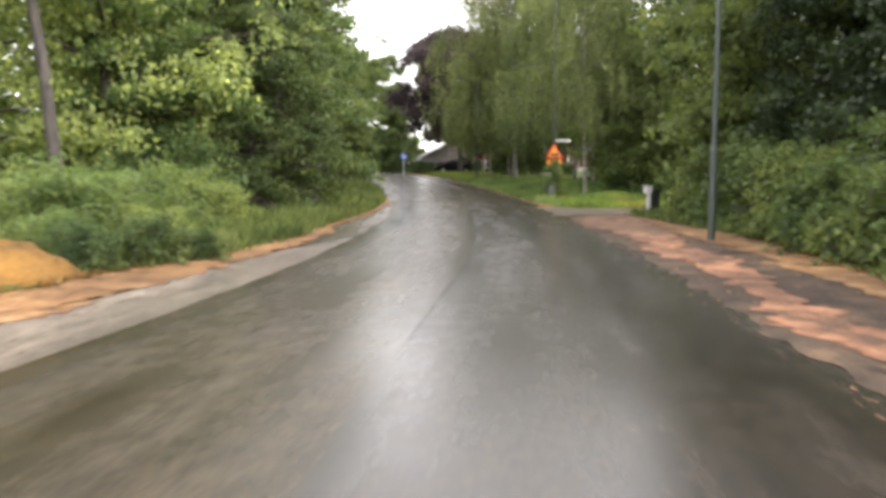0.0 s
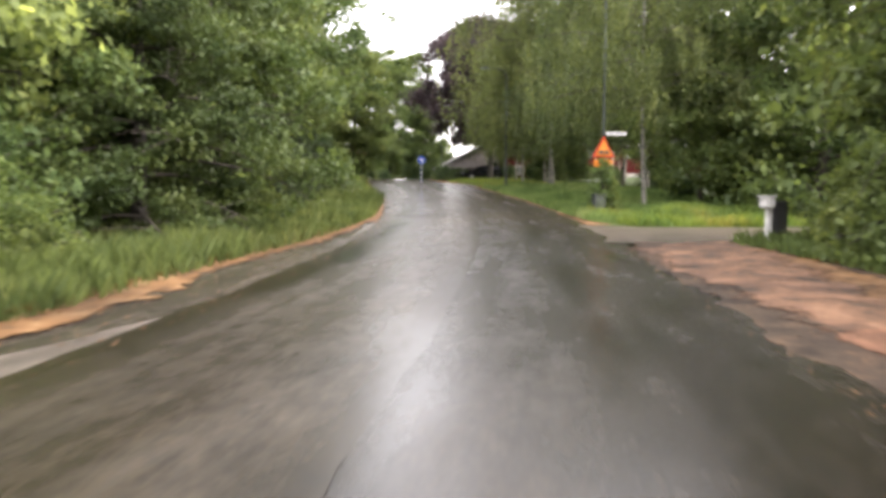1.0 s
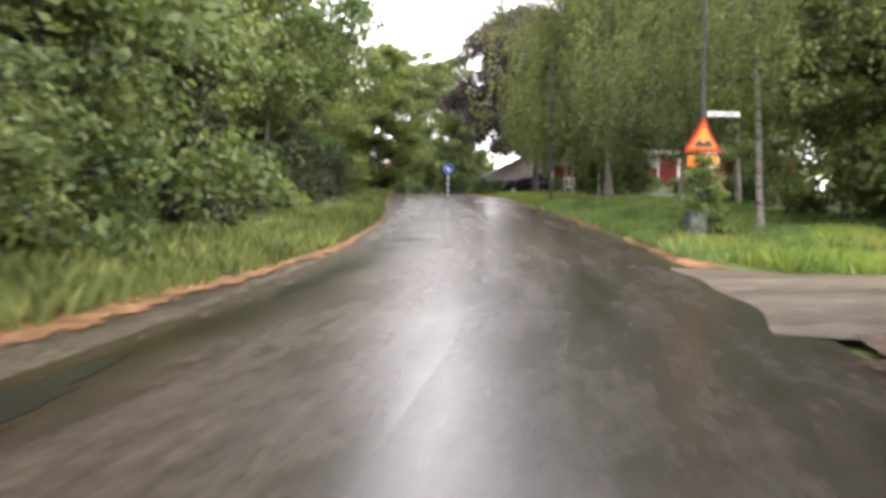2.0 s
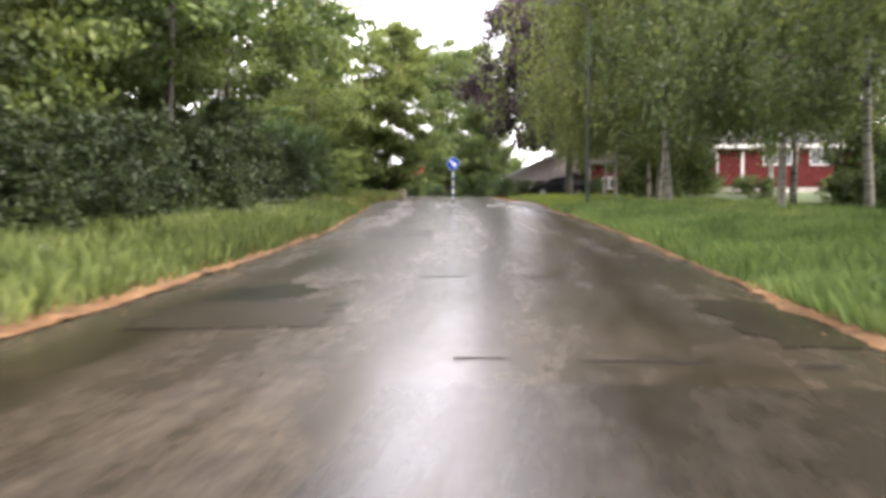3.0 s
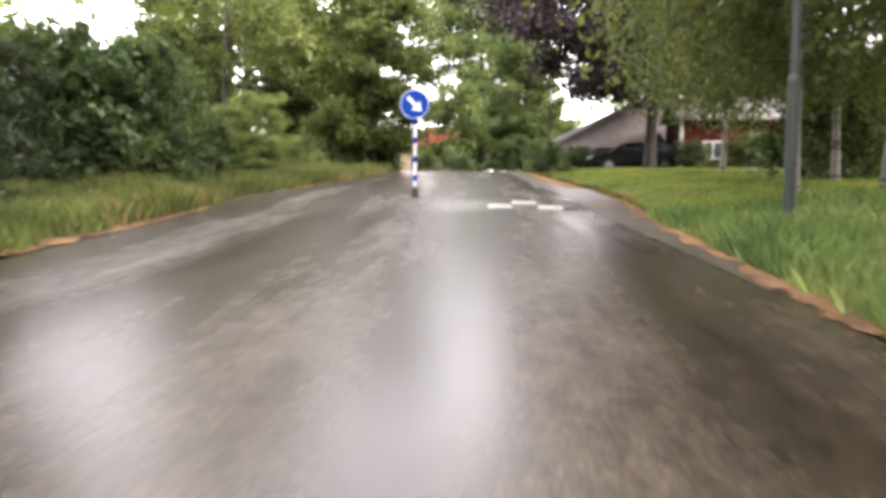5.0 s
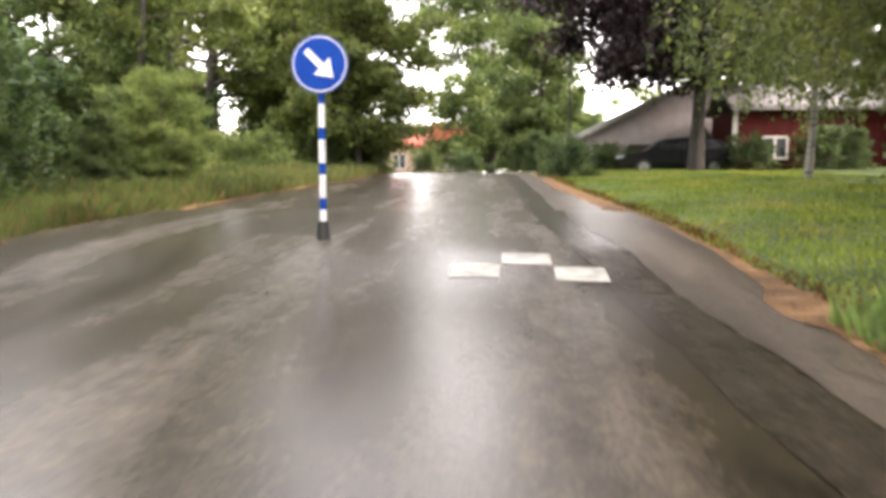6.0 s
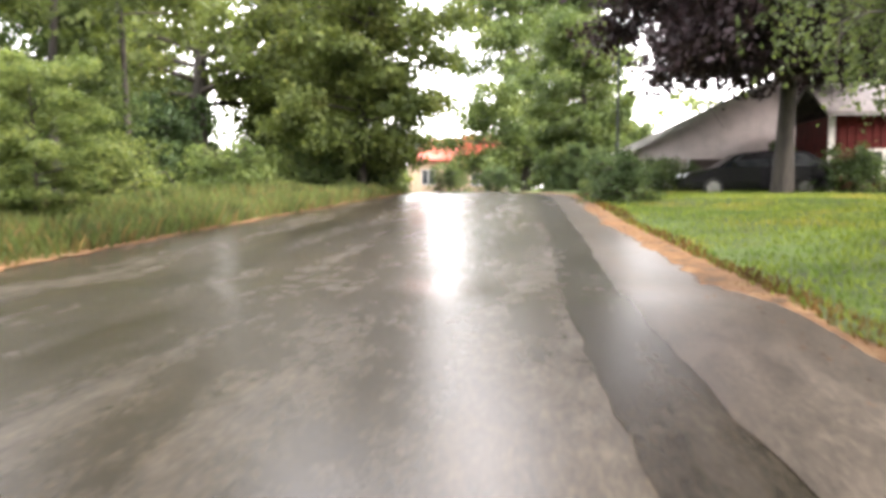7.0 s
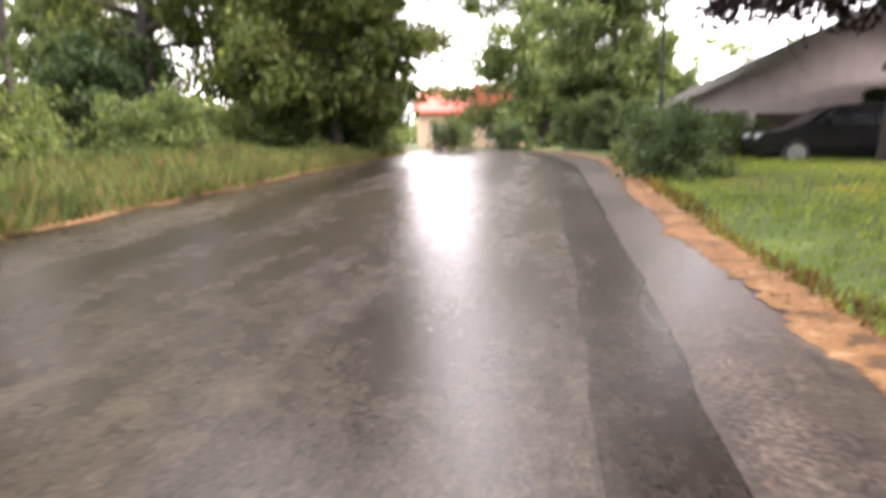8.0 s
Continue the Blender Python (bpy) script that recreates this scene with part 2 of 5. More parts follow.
BEECH_LEAF = leaf_mat("copper_beech_leaves", (0.0208, 0.0156, 0.0208), (0.0351, 0.0247, 0.0325), (0.0585, 0.039, 0.0494), 0.16)
BARK = bark_mat("brown_bark", (0.024, 0.019, 0.015), (0.08, 0.064, 0.05))
DARK_BARK = bark_mat("dark_wet_bark", (0.018, 0.015, 0.013), (0.06, 0.05, 0.042))
BIRCH_BARK = bark_mat("birch_bark", (0.02, 0.02, 0.018), (0.24, 0.225, 0.19), 3.4, True)
STEEL = paint("grey_green_steel", (0.032, 0.042, 0.034), 0.55, 0.1)
RED_WOOD = paint("falu_red_boards", (0.072, 0.011, 0.0095), 0.7, 0, 0.2, 3)
WHITE_WOOD = paint("white_painted_wood", (0.46, 0.45, 0.43), 0.55, 0, 0.08, 4)
PLASTER = paint("pale_plaster", (0.34, 0.31, 0.285), 0.85, 0, 0.14, 2)
BEIGE = paint("beige_render", (0.4, 0.3, 0.21), 0.85, 0, 0.1, 2)
ROOF_GREY = paint("grey_roof_tiles", (0.2, 0.184, 0.184), 0.6, 0, 0.2, 3)
ROOF_DARK = paint("dark_grey_roofing", (0.05, 0.047, 0.046), 0.85, 0, 0.2, 3)
ROOF_RED = paint("red_clay_tiles", (0.36, 0.085, 0.06), 0.65, 0, 0.18, 3)
GABLE_GREY = paint("grey_brown_boards", (0.47, 0.42, 0.42), 0.75, 0, 0.07, 2)
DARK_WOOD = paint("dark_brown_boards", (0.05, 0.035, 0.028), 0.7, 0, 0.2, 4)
SIGN_BLUE = paint("sign_blue", (0.001, 0.05, 0.32), 0.6, 0, 0.06)
for m, gloss in ((RED_WOOD, 0.1), (ROOF_GREY, 0.2), (ROOF_DARK, 0.1), (PLASTER, 0.1), (BEIGE, 0.1), (ROOF_RED, 0.15)):
    m.node_tree.nodes["Principled BSDF"].inputs["Specular IOR Level"].default_value = gloss
SIGN_BLUE.node_tree.nodes["Principled BSDF"].inputs["Specular IOR Level"].default_value = 0.15
SIGN_WHITE = paint("sign_white", (0.8, 0.8, 0.8), 0.35, 0, 0.06)
SIGN_RED = paint("sign_red", (0.5, 0.03, 0.012), 0.5, 0, 0.06)
SIGN_YELLOW = paint("sign_yellow", (0.6, 0.19, 0.012), 0.5, 0, 0.06)
SIGN_BLACK = paint("sign_black", (0.015, 0.015, 0.015), 0.4)
ROAD_WHITE = paint("road_marking_white", (0.27, 0.26, 0.225), 0.6, 0, 0.3, 5)
GREY_BOX = paint("grey_green_sheet_metal", (0.06, 0.07, 0.062), 0.6)
CAR_PAINT = paint("black_car_paint", (0.012, 0.012, 0.014), 0.15, 0, 0.05)
RUBBER = paint("tyre_rubber", (0.02, 0.02, 0.02), 0.8)
ALLOY = paint("alloy_rim", (0.4, 0.4, 0.41), 0.35, 0.8)
LAMP_RED = paint("red_lamp_lens", (0.4, 0.02, 0.015), 0.2)
LAMP_CLEAR = paint("headlamp_lens", (0.6, 0.62, 0.64), 0.12)
LITTER, _n, _l, _b = nodes("fallen_husks", 0.75, 0, 0.15)
_g = _n.new("ShaderNodeNewGeometry")
_l.new(ramp(_n, _l, _g.outputs["Random Per Island"], ((0.0, (0.03, 0.02, 0.013)), (0.5, (0.12, 0.062, 0.034)), (1.0, (0.24, 0.135, 0.07)))).outputs[0], _b.inputs["Base Color"])
UMBEL = paint("white_umbels", (0.6, 0.62, 0.52), 0.8)


def glass_mat():
    m, n, l, b = nodes("window_glass", 0.06, 0, 0.6)
    a = noise_tex(n, l, 1.3, 2)
    r = ramp(n, l, a.outputs["Fac"], ((0.3, (0.02, 0.024, 0.028)), (0.7, (0.06, 0.066, 0.07))))
    l.new(r.outputs[0], b.inputs["Base Color"])
    return m


GLASS = glass_mat()

# ---- plan: the road's profile and edges ----
PROFILE_Y = np.array([-400, -10, 0, 10, 20, 30, 40, 50, 60, 70, 80, 88, 100, 115, 130, 160, 2500.0])
PROFILE_Z = np.array([0.0, 0.01, 0, -0.01, -0.09, 0.01, 0.29, 0.71, 1.14, 1.52, 1.88, 2.08, 2.1, 2.0, 1.95, 1.9, 1.5])
_ys = np.arange(-60, 260, 0.5)
_zs = np.convolve(np.pad(np.interp(_ys, PROFILE_Y, PROFILE_Z), 10, mode="edge"), np.ones(21) / 21, mode="valid")
ASPH_L = ((-30, -12), (-12, -6.7), (0, -3.3), (5, -2.0), (7, -1.3), (10, -0.45), (19.5, 1.35), (25, 2.3), (32, 3.1), (36, 3.45), (46, 3.9), (60, 3.5), (70, 3.3), (80, 3.6), (90, 3.3), (105, 1.6), (140, -4.5))
GRASS_L = ((-30, -14), (-12, -8.9), (0, -5.4), (8.7, -2.9), (11, -1.9), (13.6, -1.0), (17.4, -0.2), (21, 0.25), (26, 1.5), (32, 2.6), (36, 3.2), (46, 3.78), (60, 3.38), (70, 3.18), (80, 3.48), (90, 3.18), (105, 1.4), (140, -4.7))
ASPH_R = ((-30, -7), (-12, -1.6), (0, 2.1), (3.6, 3.2), (6.5, 3.95), (11.3, 5.3), (19.7, 7.3), (24, 8.3), (30, 9.5), (37, 10.4), (45, 11.0), (55, 11.2), (66, 11.1), (75, 10.4), (90, 10.0), (105, 8.0), (140, 2))
GRASS_R = ((-30, -4), (-12, 0.8), (0, 3.9), (6.8, 5.9), (8.2, 6.4), (13.2, 8.2), (19.2, 9.5), (24, 10.0), (30, 9.9), (35, 10.3), (45, 11.12), (55, 11.33), (66, 11.24), (75, 10.54), (90, 10.13), (105, 8.2), (140, 2.2))


LANE = ((-30, -8), (-12, -3), (0, 0.1), (9, 2.6), (15, 4.0), (26, 6.4), (33, 7.4), (40, 8.2), (50, 9.0), (60, 9.4), (67, 9.3), (80, 8.4), (90, 7.6), (105, 5.6), (140, 0))


def smooth(knots, y):
    k = np.array(knots, float)
    y = np.asarray(y, float)
    return sum(np.interp(y + d, k[:, 0], k[:, 1]) for d in (-2, -1, 0, 1, 2)) / 5


def road_z(y):
    """Height of the road along the way."""
    y = np.asarray(y, float)
    return np.where((y > -59) & (y < 255), np.interp(y, _ys, _zs), np.interp(y, PROFILE_Y, PROFILE_Z))


def hump_z(y):
    """The raised table across the road."""
    return 0.11 * np.interp(y, (60.8, 62.3, 66.6, 67.9), (0, 1, 1, 0))


def wavy(x, y, a, s):
    return a * (np.sin(x * s + 1.3 * np.sin(y * s * 0.7)) + np.sin(y * s * 1.31 + 0.8 * np.sin(x * s * 0.9 + 2))) / 2


def land_z(x, y):
    """Height of the ground sheet: under the road it lies lower, the verges swell up beside it."""
    x, y = np.asarray(x, float), np.asarray(y, float)
    out = np.maximum(smooth(GRASS_L, y) - x, x - smooth(GRASS_R, y))
    rise = np.where(out > 0, 0.16 * np.clip(out / 2.5, 0, 1) ** 0.8 + 0.012 * np.clip(out - 2.5, 0, 20), 0)
    drive = (x > smooth(ASPH_R, y) - 1) & (y > 23.2) & (y < 31.5)
    rise = np.where(drive, np.clip(rise, 0, 0.03) - 0.03, rise)
    bumps = np.where(out > 0.3, wavy(x, y, 0.05, 0.9), 0) * np.where(drive, 0.2, 1)
    return road_z(y) + np.where(out < 0.15, -0.07, rise + bumps)


def ground_at(x, y):
    return float(land_z(x, y))


# ---- mesh helpers ----
def fast_mesh(name, verts, faces, material=None, smooth_faces=False):
    """A mesh from arrays: verts (n, 3), faces (m, 3 or 4)."""
    verts, faces = np.asarray(verts, np.float32), np.asarray(faces, np.int32)
    me = bpy.data.meshes.new(name)
    k = faces.shape[1]
    me.vertices.add(len(verts))
    me.vertices.foreach_set("co", verts.ravel())
    me.loops.add(faces.size)
    me.loops.foreach_set("vertex_index", faces.ravel())
    me.polygons.add(len(faces))
    me.polygons.foreach_set("loop_start", np.arange(0, faces.size, k, dtype=np.int32))
    if smooth_faces:
        me.polygons.foreach_set("use_smooth", np.ones(len(faces), bool))
    me.update(calc_edges=True)
    if material:
        me.materials.append(material)
    return me


def part(name, bm, material, parent=None, label=""):
    """Links a bmesh as one mesh object, under a thing or a part."""
    me = bpy.data.meshes.new(name)
    bm.normal_update()
    bm.to_mesh(me)
    bm.free()
    me.materials.append(material)
    ob = new(name, me)
    ob.parent = parent
    if label:
        tagged(ob, label)
    return ob


def thing(name, x, y, z, turn=0.0, label="", category="", group=""):
    ob = new(name)
    ob.matrix_basis = pose(x, y, z, 0, 0, turn)
    return tagged(ob, label, category, group)


def box(bm, x0, x1, y0, y1, z0, z1, bevel=0.0):
    r = bmesh.ops.create_cube(bm, size=1)
    bmesh.ops.transform(bm, matrix=Matrix.Translation(((x0 + x1) / 2, (y0 + y1) / 2, (z0 + z1) / 2)) @ Matrix.Diagonal((x1 - x0, y1 - y0, z1 - z0, 1)), verts=r["verts"])
    if bevel:
        es = list({e for v in r["verts"] for e in v.link_edges})
        bmesh.ops.bevel(bm, geom=es, offset=bevel, segments=2, affect="EDGES")
    return bm


def boxed(*a, **k):
    return box(bmesh.new(), *a, **k)


def rod(bm, a, b, r0, r1=None, sides=12):
    a, b = Vector(a), Vector(b)
    m = Matrix.Translation((a + b) / 2) @ (b - a).to_track_quat("Z", "Y").to_matrix().to_4x4()
    bmesh.ops.create_cone(bm, cap_ends=True, segments=sides, radius1=r0, radius2=r0 if r1 is None else r1, depth=(b - a).length, matrix=m)
    return bm


def prism(points, thick, bevel=0.0):
    """A flat outline (u, z) pushed out along y by thick."""
    bm = bmesh.new()
    f = bm.faces.new([bm.verts.new((u, 0, w)) for u, w in points])
    r = bmesh.ops.extrude_face_region(bm, geom=[f])
    bmesh.ops.translate(bm, vec=(0, thick, 0), verts=[v for v in r["geom"] if isinstance(v, bmesh.types.BMVert)])
    bmesh.ops.recalc_face_normals(bm, faces=bm.faces[:])
    if bevel:
        bmesh.ops.bevel(bm, geom=bm.edges[:], offset=bevel, segments=2, affect="EDGES")
    return bm


def tubes(lines, sides=7):
    """Tapered tubes along polylines: a list of (points (k, 3), radii (k))."""
    vs, fs, base = [], [], 0
    for pts, rad in lines:
        pts = np.asarray(pts, float)
        d = np.gradient(pts, axis=0)
        d /= np.linalg.norm(d, axis=1)[:, None] + 1e-9
        ref = np.where(np.abs(d[:, 2:3]) > 0.9, np.array([[1.0, 0, 0]]), np.array([[0, 0, 1.0]]))
        u = np.cross(d, ref)
        u /= np.linalg.norm(u, axis=1)[:, None] + 1e-9
        w = np.cross(d, u)
        an = np.arange(sides) * 2 * np.pi / sides
        ring = pts[:, None] + np.asarray(rad)[:, None, None] * (np.cos(an)[None, :, None] * u[:, None] + np.sin(an)[None, :, None] * w[:, None])
        k = len(pts)
        vs.append(ring.reshape(-1, 3))
        i, j = np.meshgrid(np.arange(k - 1), np.arange(sides), indexing="ij")
        a, b = base + i * sides + j, base + i * sides + (j + 1) % sides
        fs.append(np.stack((a, b, b + sides, a + sides), -1).reshape(-1, 4))
        base += k * sides
    return np.concatenate(vs), np.concatenate(fs)


def leaves(rng, centres, size, droop=0.5, wide=0.55):
    """One folded, pointed leaf at each centre."""
    n = len(centres)
    d = rng.normal(size=(n, 3))
    d[:, 2] -= droop
    d /= np.linalg.norm(d, axis=1)[:, None]
    s = np.cross(d, rng.normal(size=(n, 3)))
    s /= np.linalg.norm(s, axis=1)[:, None] + 1e-9
    nn = np.cross(d, s)
    ln = size * rng.uniform(0.6, 1.3, (n, 1))
    mid = centres + d * ln * 0.1 + nn * ln * 0.1
    v = np.stack((centres - d * ln * 0.5, mid + s * ln * wide * 0.5, centres + d * ln * 0.5, mid - s * ln * wide * 0.5), 1)
    return v.reshape(-1, 3), np.arange(4 * n).reshape(-1, 4)


# ---- trees and shrubs ----
def grow(rng, height, spread, low, limbs, shape, lean=0.0, trunk_r=0.16, rise=0.5, hang=0.0, subs=6):
    """Trunk, limbs and twigs as tubes, and the places of the leaf clumps."""
    lines, clumps = [], []
    k = 9
    hs = np.linspace(0, 1, k)
    bend = np.cumsum(rng.normal(0, 0.05, (k, 2)) * height / 12, axis=0)
    bend[0] = 0
    tp = np.c_[bend[:, 0] + lean * hs ** 2, bend[:, 1], hs * height * 0.93]
    lines.append((tp, trunk_r * (1.12 - hs) ** 0.8 + 0.012 + 0.35 * trunk_r * np.exp(-hs * 30)))
    for i in range(limbs):
        f = (i + rng.uniform(0, 1)) / limbs
        h = low + (1 - low) * f
        if shape == "round":
            reach = math.sqrt(max(0.05, 1 - (2 * f - 0.85) ** 2 / 1.6))
        elif shape == "cone":
            reach = (1.02 - f) ** 0.75
        elif shape == "bush":
            reach = math.sqrt(max(0.04, 1 - max(0, f - 0.25) ** 2 / 0.6)) * (0.9 + 0.1 * math.sin(9 * f))
        else:
            reach = math.sqrt(max(0.06, 1 - (2 * f - 0.9) ** 2 / 1.35))
        ln = spread * reach * rng.uniform(0.7, 1.12)
        az = i * 2.39996 + rng.uniform(-0.4, 0.4)
        z0 = min(h, 0.98) * height * 0.93
        p0 = np.array([np.interp(z0, tp[:, 2], tp[:, 0]), np.interp(z0, tp[:, 2], tp[:, 1]), z0])
        t = np.linspace(0, 1, 5)[:, None]
        up = rise * (0.35 + f) * ln
        out = np.array([math.cos(az), math.sin(az), 0])
        side = np.array([-out[1], out[0], 0]) * rng.normal(0, 0.18) * ln
        lp = p0 + out * ln * t + side * t ** 2 + np.array([0, 0, 1]) * (up * t - hang * 0.25 * ln * t ** 2 - 0.12 * ln * t ** 3)
        r0 = trunk_r * (0.42 - 0.25 * f)
        lines.append((lp, np.linspace(r0, 0.012, 5)))
        for j in range(subs):
            s = 0.28 + 0.72 * (j + rng.uniform(0, 1)) / subs
            q0 = lp[0] + (np.array([np.interp(s, t[:, 0], lp[:, c]) for c in range(3)]) - lp[0])
            dv = rng.normal(size=3) * (1, 1, 0.7) + out * 0.7
            dv /= np.linalg.norm(dv)
            sl = ln * rng.uniform(0.18, 0.42) + 0.25
            qp = q0 + dv * sl * np.linspace(0, 1, 3)[:, None] - np.array([0, 0, 0.12 * sl]) * (np.linspace(0, 1, 3) ** 2)[:, None]
            lines.append((qp, np.linspace(0.014, 0.005, 3)))
            clumps += [qp[1], qp[2], (qp[1] + qp[2]) / 2 + rng.normal(0, 0.12, 3)]
        clumps.append(lp[-1])
    clumps.append(tp[-1])
    return lines, np.array(clumps)


def tree(name, label, seed, height, spread, leaf_m, bark_m, low=0.28, limbs=30, shape="round", n_leaf=24000, leaf=0.17, puff=0.42, droop=0.5, hang=0.0, weep=0.0, trunk_r=0.16, lean=0.0, rise=0.5, category="tree", subs=6, floor=0.08, every=1, flat=0.7):
    rng = np.random.default_rng(seed)
    lines, clumps = grow(rng, height, spread, low, limbs, shape, lean, trunk_r, rise, hang, subs)
    clumps = clumps[rng.permutation(len(clumps))[:max(8, len(clumps) // every)]]
    root = new(name)
    tagged(root, label, category, {"birch": "birches on the verge", "shrub": "roadside shrubs"}.get(category, "roadside trees"))
    v, f = tubes(lines[:1], 11)
    tr = new("trunk", fast_mesh("trunk", v, f, bark_m, True))
    tr.parent = root
    v, f = tubes(lines[1:], 5)
    li = new("branching", fast_mesh("branching", v, f, BARK, True))
    li.parent = root
    pick = rng.integers(0, len(clumps), n_leaf)
    off = rng.normal(size=(n_leaf, 3))
    off *= (puff * rng.uniform(0.2, 1.0, n_leaf) / (np.linalg.norm(off, axis=1) + 1e-9) * rng.uniform(0.7, 1.5, len(clumps))[pick])[:, None]
    off[:, 2] *= flat
    c = clumps[pick] + off
    if weep:
        ns = n_leaf // 26
        sp = rng.integers(0, len(clumps), ns)
        top = clumps[sp] + rng.normal(0, puff * 0.45, (ns, 3)) * (1, 1, 0.6)
        long = weep * rng.uniform(0.25, 1.25, ns) * rng.uniform(0.5, 1.1, len(clumps))[sp]
        k = rng.integers(0, ns, n_leaf)
        drop = rng.uniform(0, 1, n_leaf) * long[k]
        sway = rng.normal(0, 0.12, (ns, 2))[k] * (drop / weep)[:, None]
        c = top[k] + np.c_[sway, -drop] + rng.normal(0, 0.075, (n_leaf, 3))
    rim = floor + (0.6 * np.sin(c[:, 0] * 2.3 + 1.7 * np.sin(c[:, 1] * 1.9)) if floor > 1 else 0) + rng.normal(0, 0.25, len(c)) * (floor > 1)
    c = c[c[:, 2] > rim]
    v, f = leaves(rng, c, leaf, droop)
    cr = new("crown", fast_mesh("crown", v, f, leaf_m))
    cr.parent = root
    return root


def plant(proto, x, y, turn=0.0, size=1.0, sink=0.05, label=""):
    """The first of a kind is set in place; the next ones are copies of it."""
    m = pose(x, y, ground_at(x, y) - sink, 0, 0, turn) @ Matrix.Diagonal((size, size, size, 1))
    if not proto.get("placed"):
        proto["placed"] = 1
        proto.matrix_basis = m
        ob = proto
    else:
        ob = copy_thing(proto, m)
    if label:
        ob["label"] = label
    return ob


# ---- ground, road, shoulders ----
def land():
    xs = np.concatenate((np.array([-2500, -900, -300, -120, -60, -40, -30]), np.arange(-24, 40.1, 0.5), np.array([46, 55, 70, 110, 300, 900, 2500.0])))
    ys = np.concatenate((np.array([-2500, -900, -300, -120, -60, -40, -30]), np.arange(-24, 130.1, 0.5), np.array([140, 160, 200, 300, 900, 2500.0])))
    X, Y = np.meshgrid(xs, ys)
    V = np.stack((X, Y, land_z(X, Y)), -1).reshape(-1, 3)
    a, b = len(ys), len(xs)
    i, j = np.meshgrid(np.arange(a - 1), np.arange(b - 1), indexing="ij")
    q = i * b + j
    ob = new("ground", fast_mesh("ground", V, np.stack((q, q + 1, q + b + 1, q + b), -1).reshape(-1, 4), EARTH, True))
    tagged(ob, "dark grassy ground under trees and verges", "ground", kind="structure")


def strip(name, left, right, y0, y1, lift, material, step=0.5, cols=20, ragged=0.0, seed=1, uv=True):
    """A band along the road between two edges (functions of y), with a ragged rim."""
    rng = np.random.default_rng(seed)
    ys = np.arange(y0, y1 + 1e-6, step)
    l, r = left(ys), right(ys)
    if ragged:
        rag = lambda: ragged * sum(w * np.interp(ys, np.arange(y0 - 2, y1 + 4, g), rng.normal(0, 1, len(np.arange(y0 - 2, y1 + 4, g)))) for g, w in ((1.6, 0.4), (0.6, 0.4), (0.22, 0.45)))
        l, r = l + rag(), r + rag()
    t = np.linspace(0, 1, cols + 1)
    X = l[:, None] + (r - l)[:, None] * t[None]
    Y = np.repeat(ys[:, None], cols + 1, 1)
    Z = road_z(Y) + (hump_z(Y) if name == "road" else 0) + lift(X, Y, t[None] * np.ones_like(Y))
    a, b = len(ys), cols + 1
    V = np.stack((X, Y, Z), -1).reshape(-1, 3)
    i, j = np.meshgrid(np.arange(a - 1), np.arange(cols), indexing="ij")
    q = i * b + j
    F = np.stack((q, q + 1, q + b + 1, q + b), -1).reshape(-1, 4)
    me = fast_mesh(name, V, F, material, True)
    if uv:
        lay = me.uv_layers.new(name="along")
        co = np.stack(((X - 0.5 * (l + r)[:, None]), Y), -1).reshape(-1, 2)[F.ravel()]
        lay.data.foreach_set("uv", co.astype(np.float32).ravel())
        extra = np.stack((X - smooth(LANE, Y), Y), -1) if name == "road" else np.stack((np.repeat(np.minimum(t, 1 - t)[None] * 2, a, 0), Y), -1)
        lay = me.uv_layers.new(name="lane" if name == "road" else "rim")
        lay.data.foreach_set("uv", extra.reshape(-1, 2)[F.ravel()].astype(np.float32).ravel())
    return new(name, me)


def road_lift(X, Y, t):
    crown = 0.05 * (1 - (2 * t - 1) ** 2)
    rut = -0.008 * (np.exp(-((t - 0.22) / 0.06) ** 2) + np.exp(-((t - 0.42) / 0.06) ** 2) + np.exp(-((t - 0.62) / 0.06) ** 2) + np.exp(-((t - 0.84) / 0.06) ** 2))
    rim = 0.0
    return crown + rut + rim + wavy(X, Y, 0.004, 1.9)


land()
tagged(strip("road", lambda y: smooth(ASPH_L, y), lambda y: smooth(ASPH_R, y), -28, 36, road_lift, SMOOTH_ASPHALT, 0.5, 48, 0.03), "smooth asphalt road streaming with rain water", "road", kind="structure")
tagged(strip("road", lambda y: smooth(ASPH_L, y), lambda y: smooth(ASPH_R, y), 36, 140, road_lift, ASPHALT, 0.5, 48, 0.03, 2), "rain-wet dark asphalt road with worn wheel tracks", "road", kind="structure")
tagged(strip("pavement", lambda y: smooth(ASPH_L, y) - 1.15 * np.interp(y, (-28, 10, 13, 16.5), (1, 1, 0.7, -0.15)), lambda y: smooth(ASPH_L, y) + 0.25, -28, 16, lambda X, Y, t: 0.004 - 0.03 * t + wavy(X, Y, 0.008, 1.7), OLD_ASPHALT, 0.5, 5, 0.06, 4), "worn grey asphalt strip along the road edge", "pavement", kind="structure")
tagged(strip("pavement", lambda y: smooth(GRASS_L, y) + 0.1, lambda y: smooth(ASPH_L, y) + 0.2, 13.5, 34, lambda X, Y, t: 0.0 - 0.028 * t + wavy(X, Y, 0.008, 1.7), MUD_ASPHALT, 0.25, 6, 0.06, 5), "brown mud-washed old asphalt along the road edge", "pavement", kind="structure")
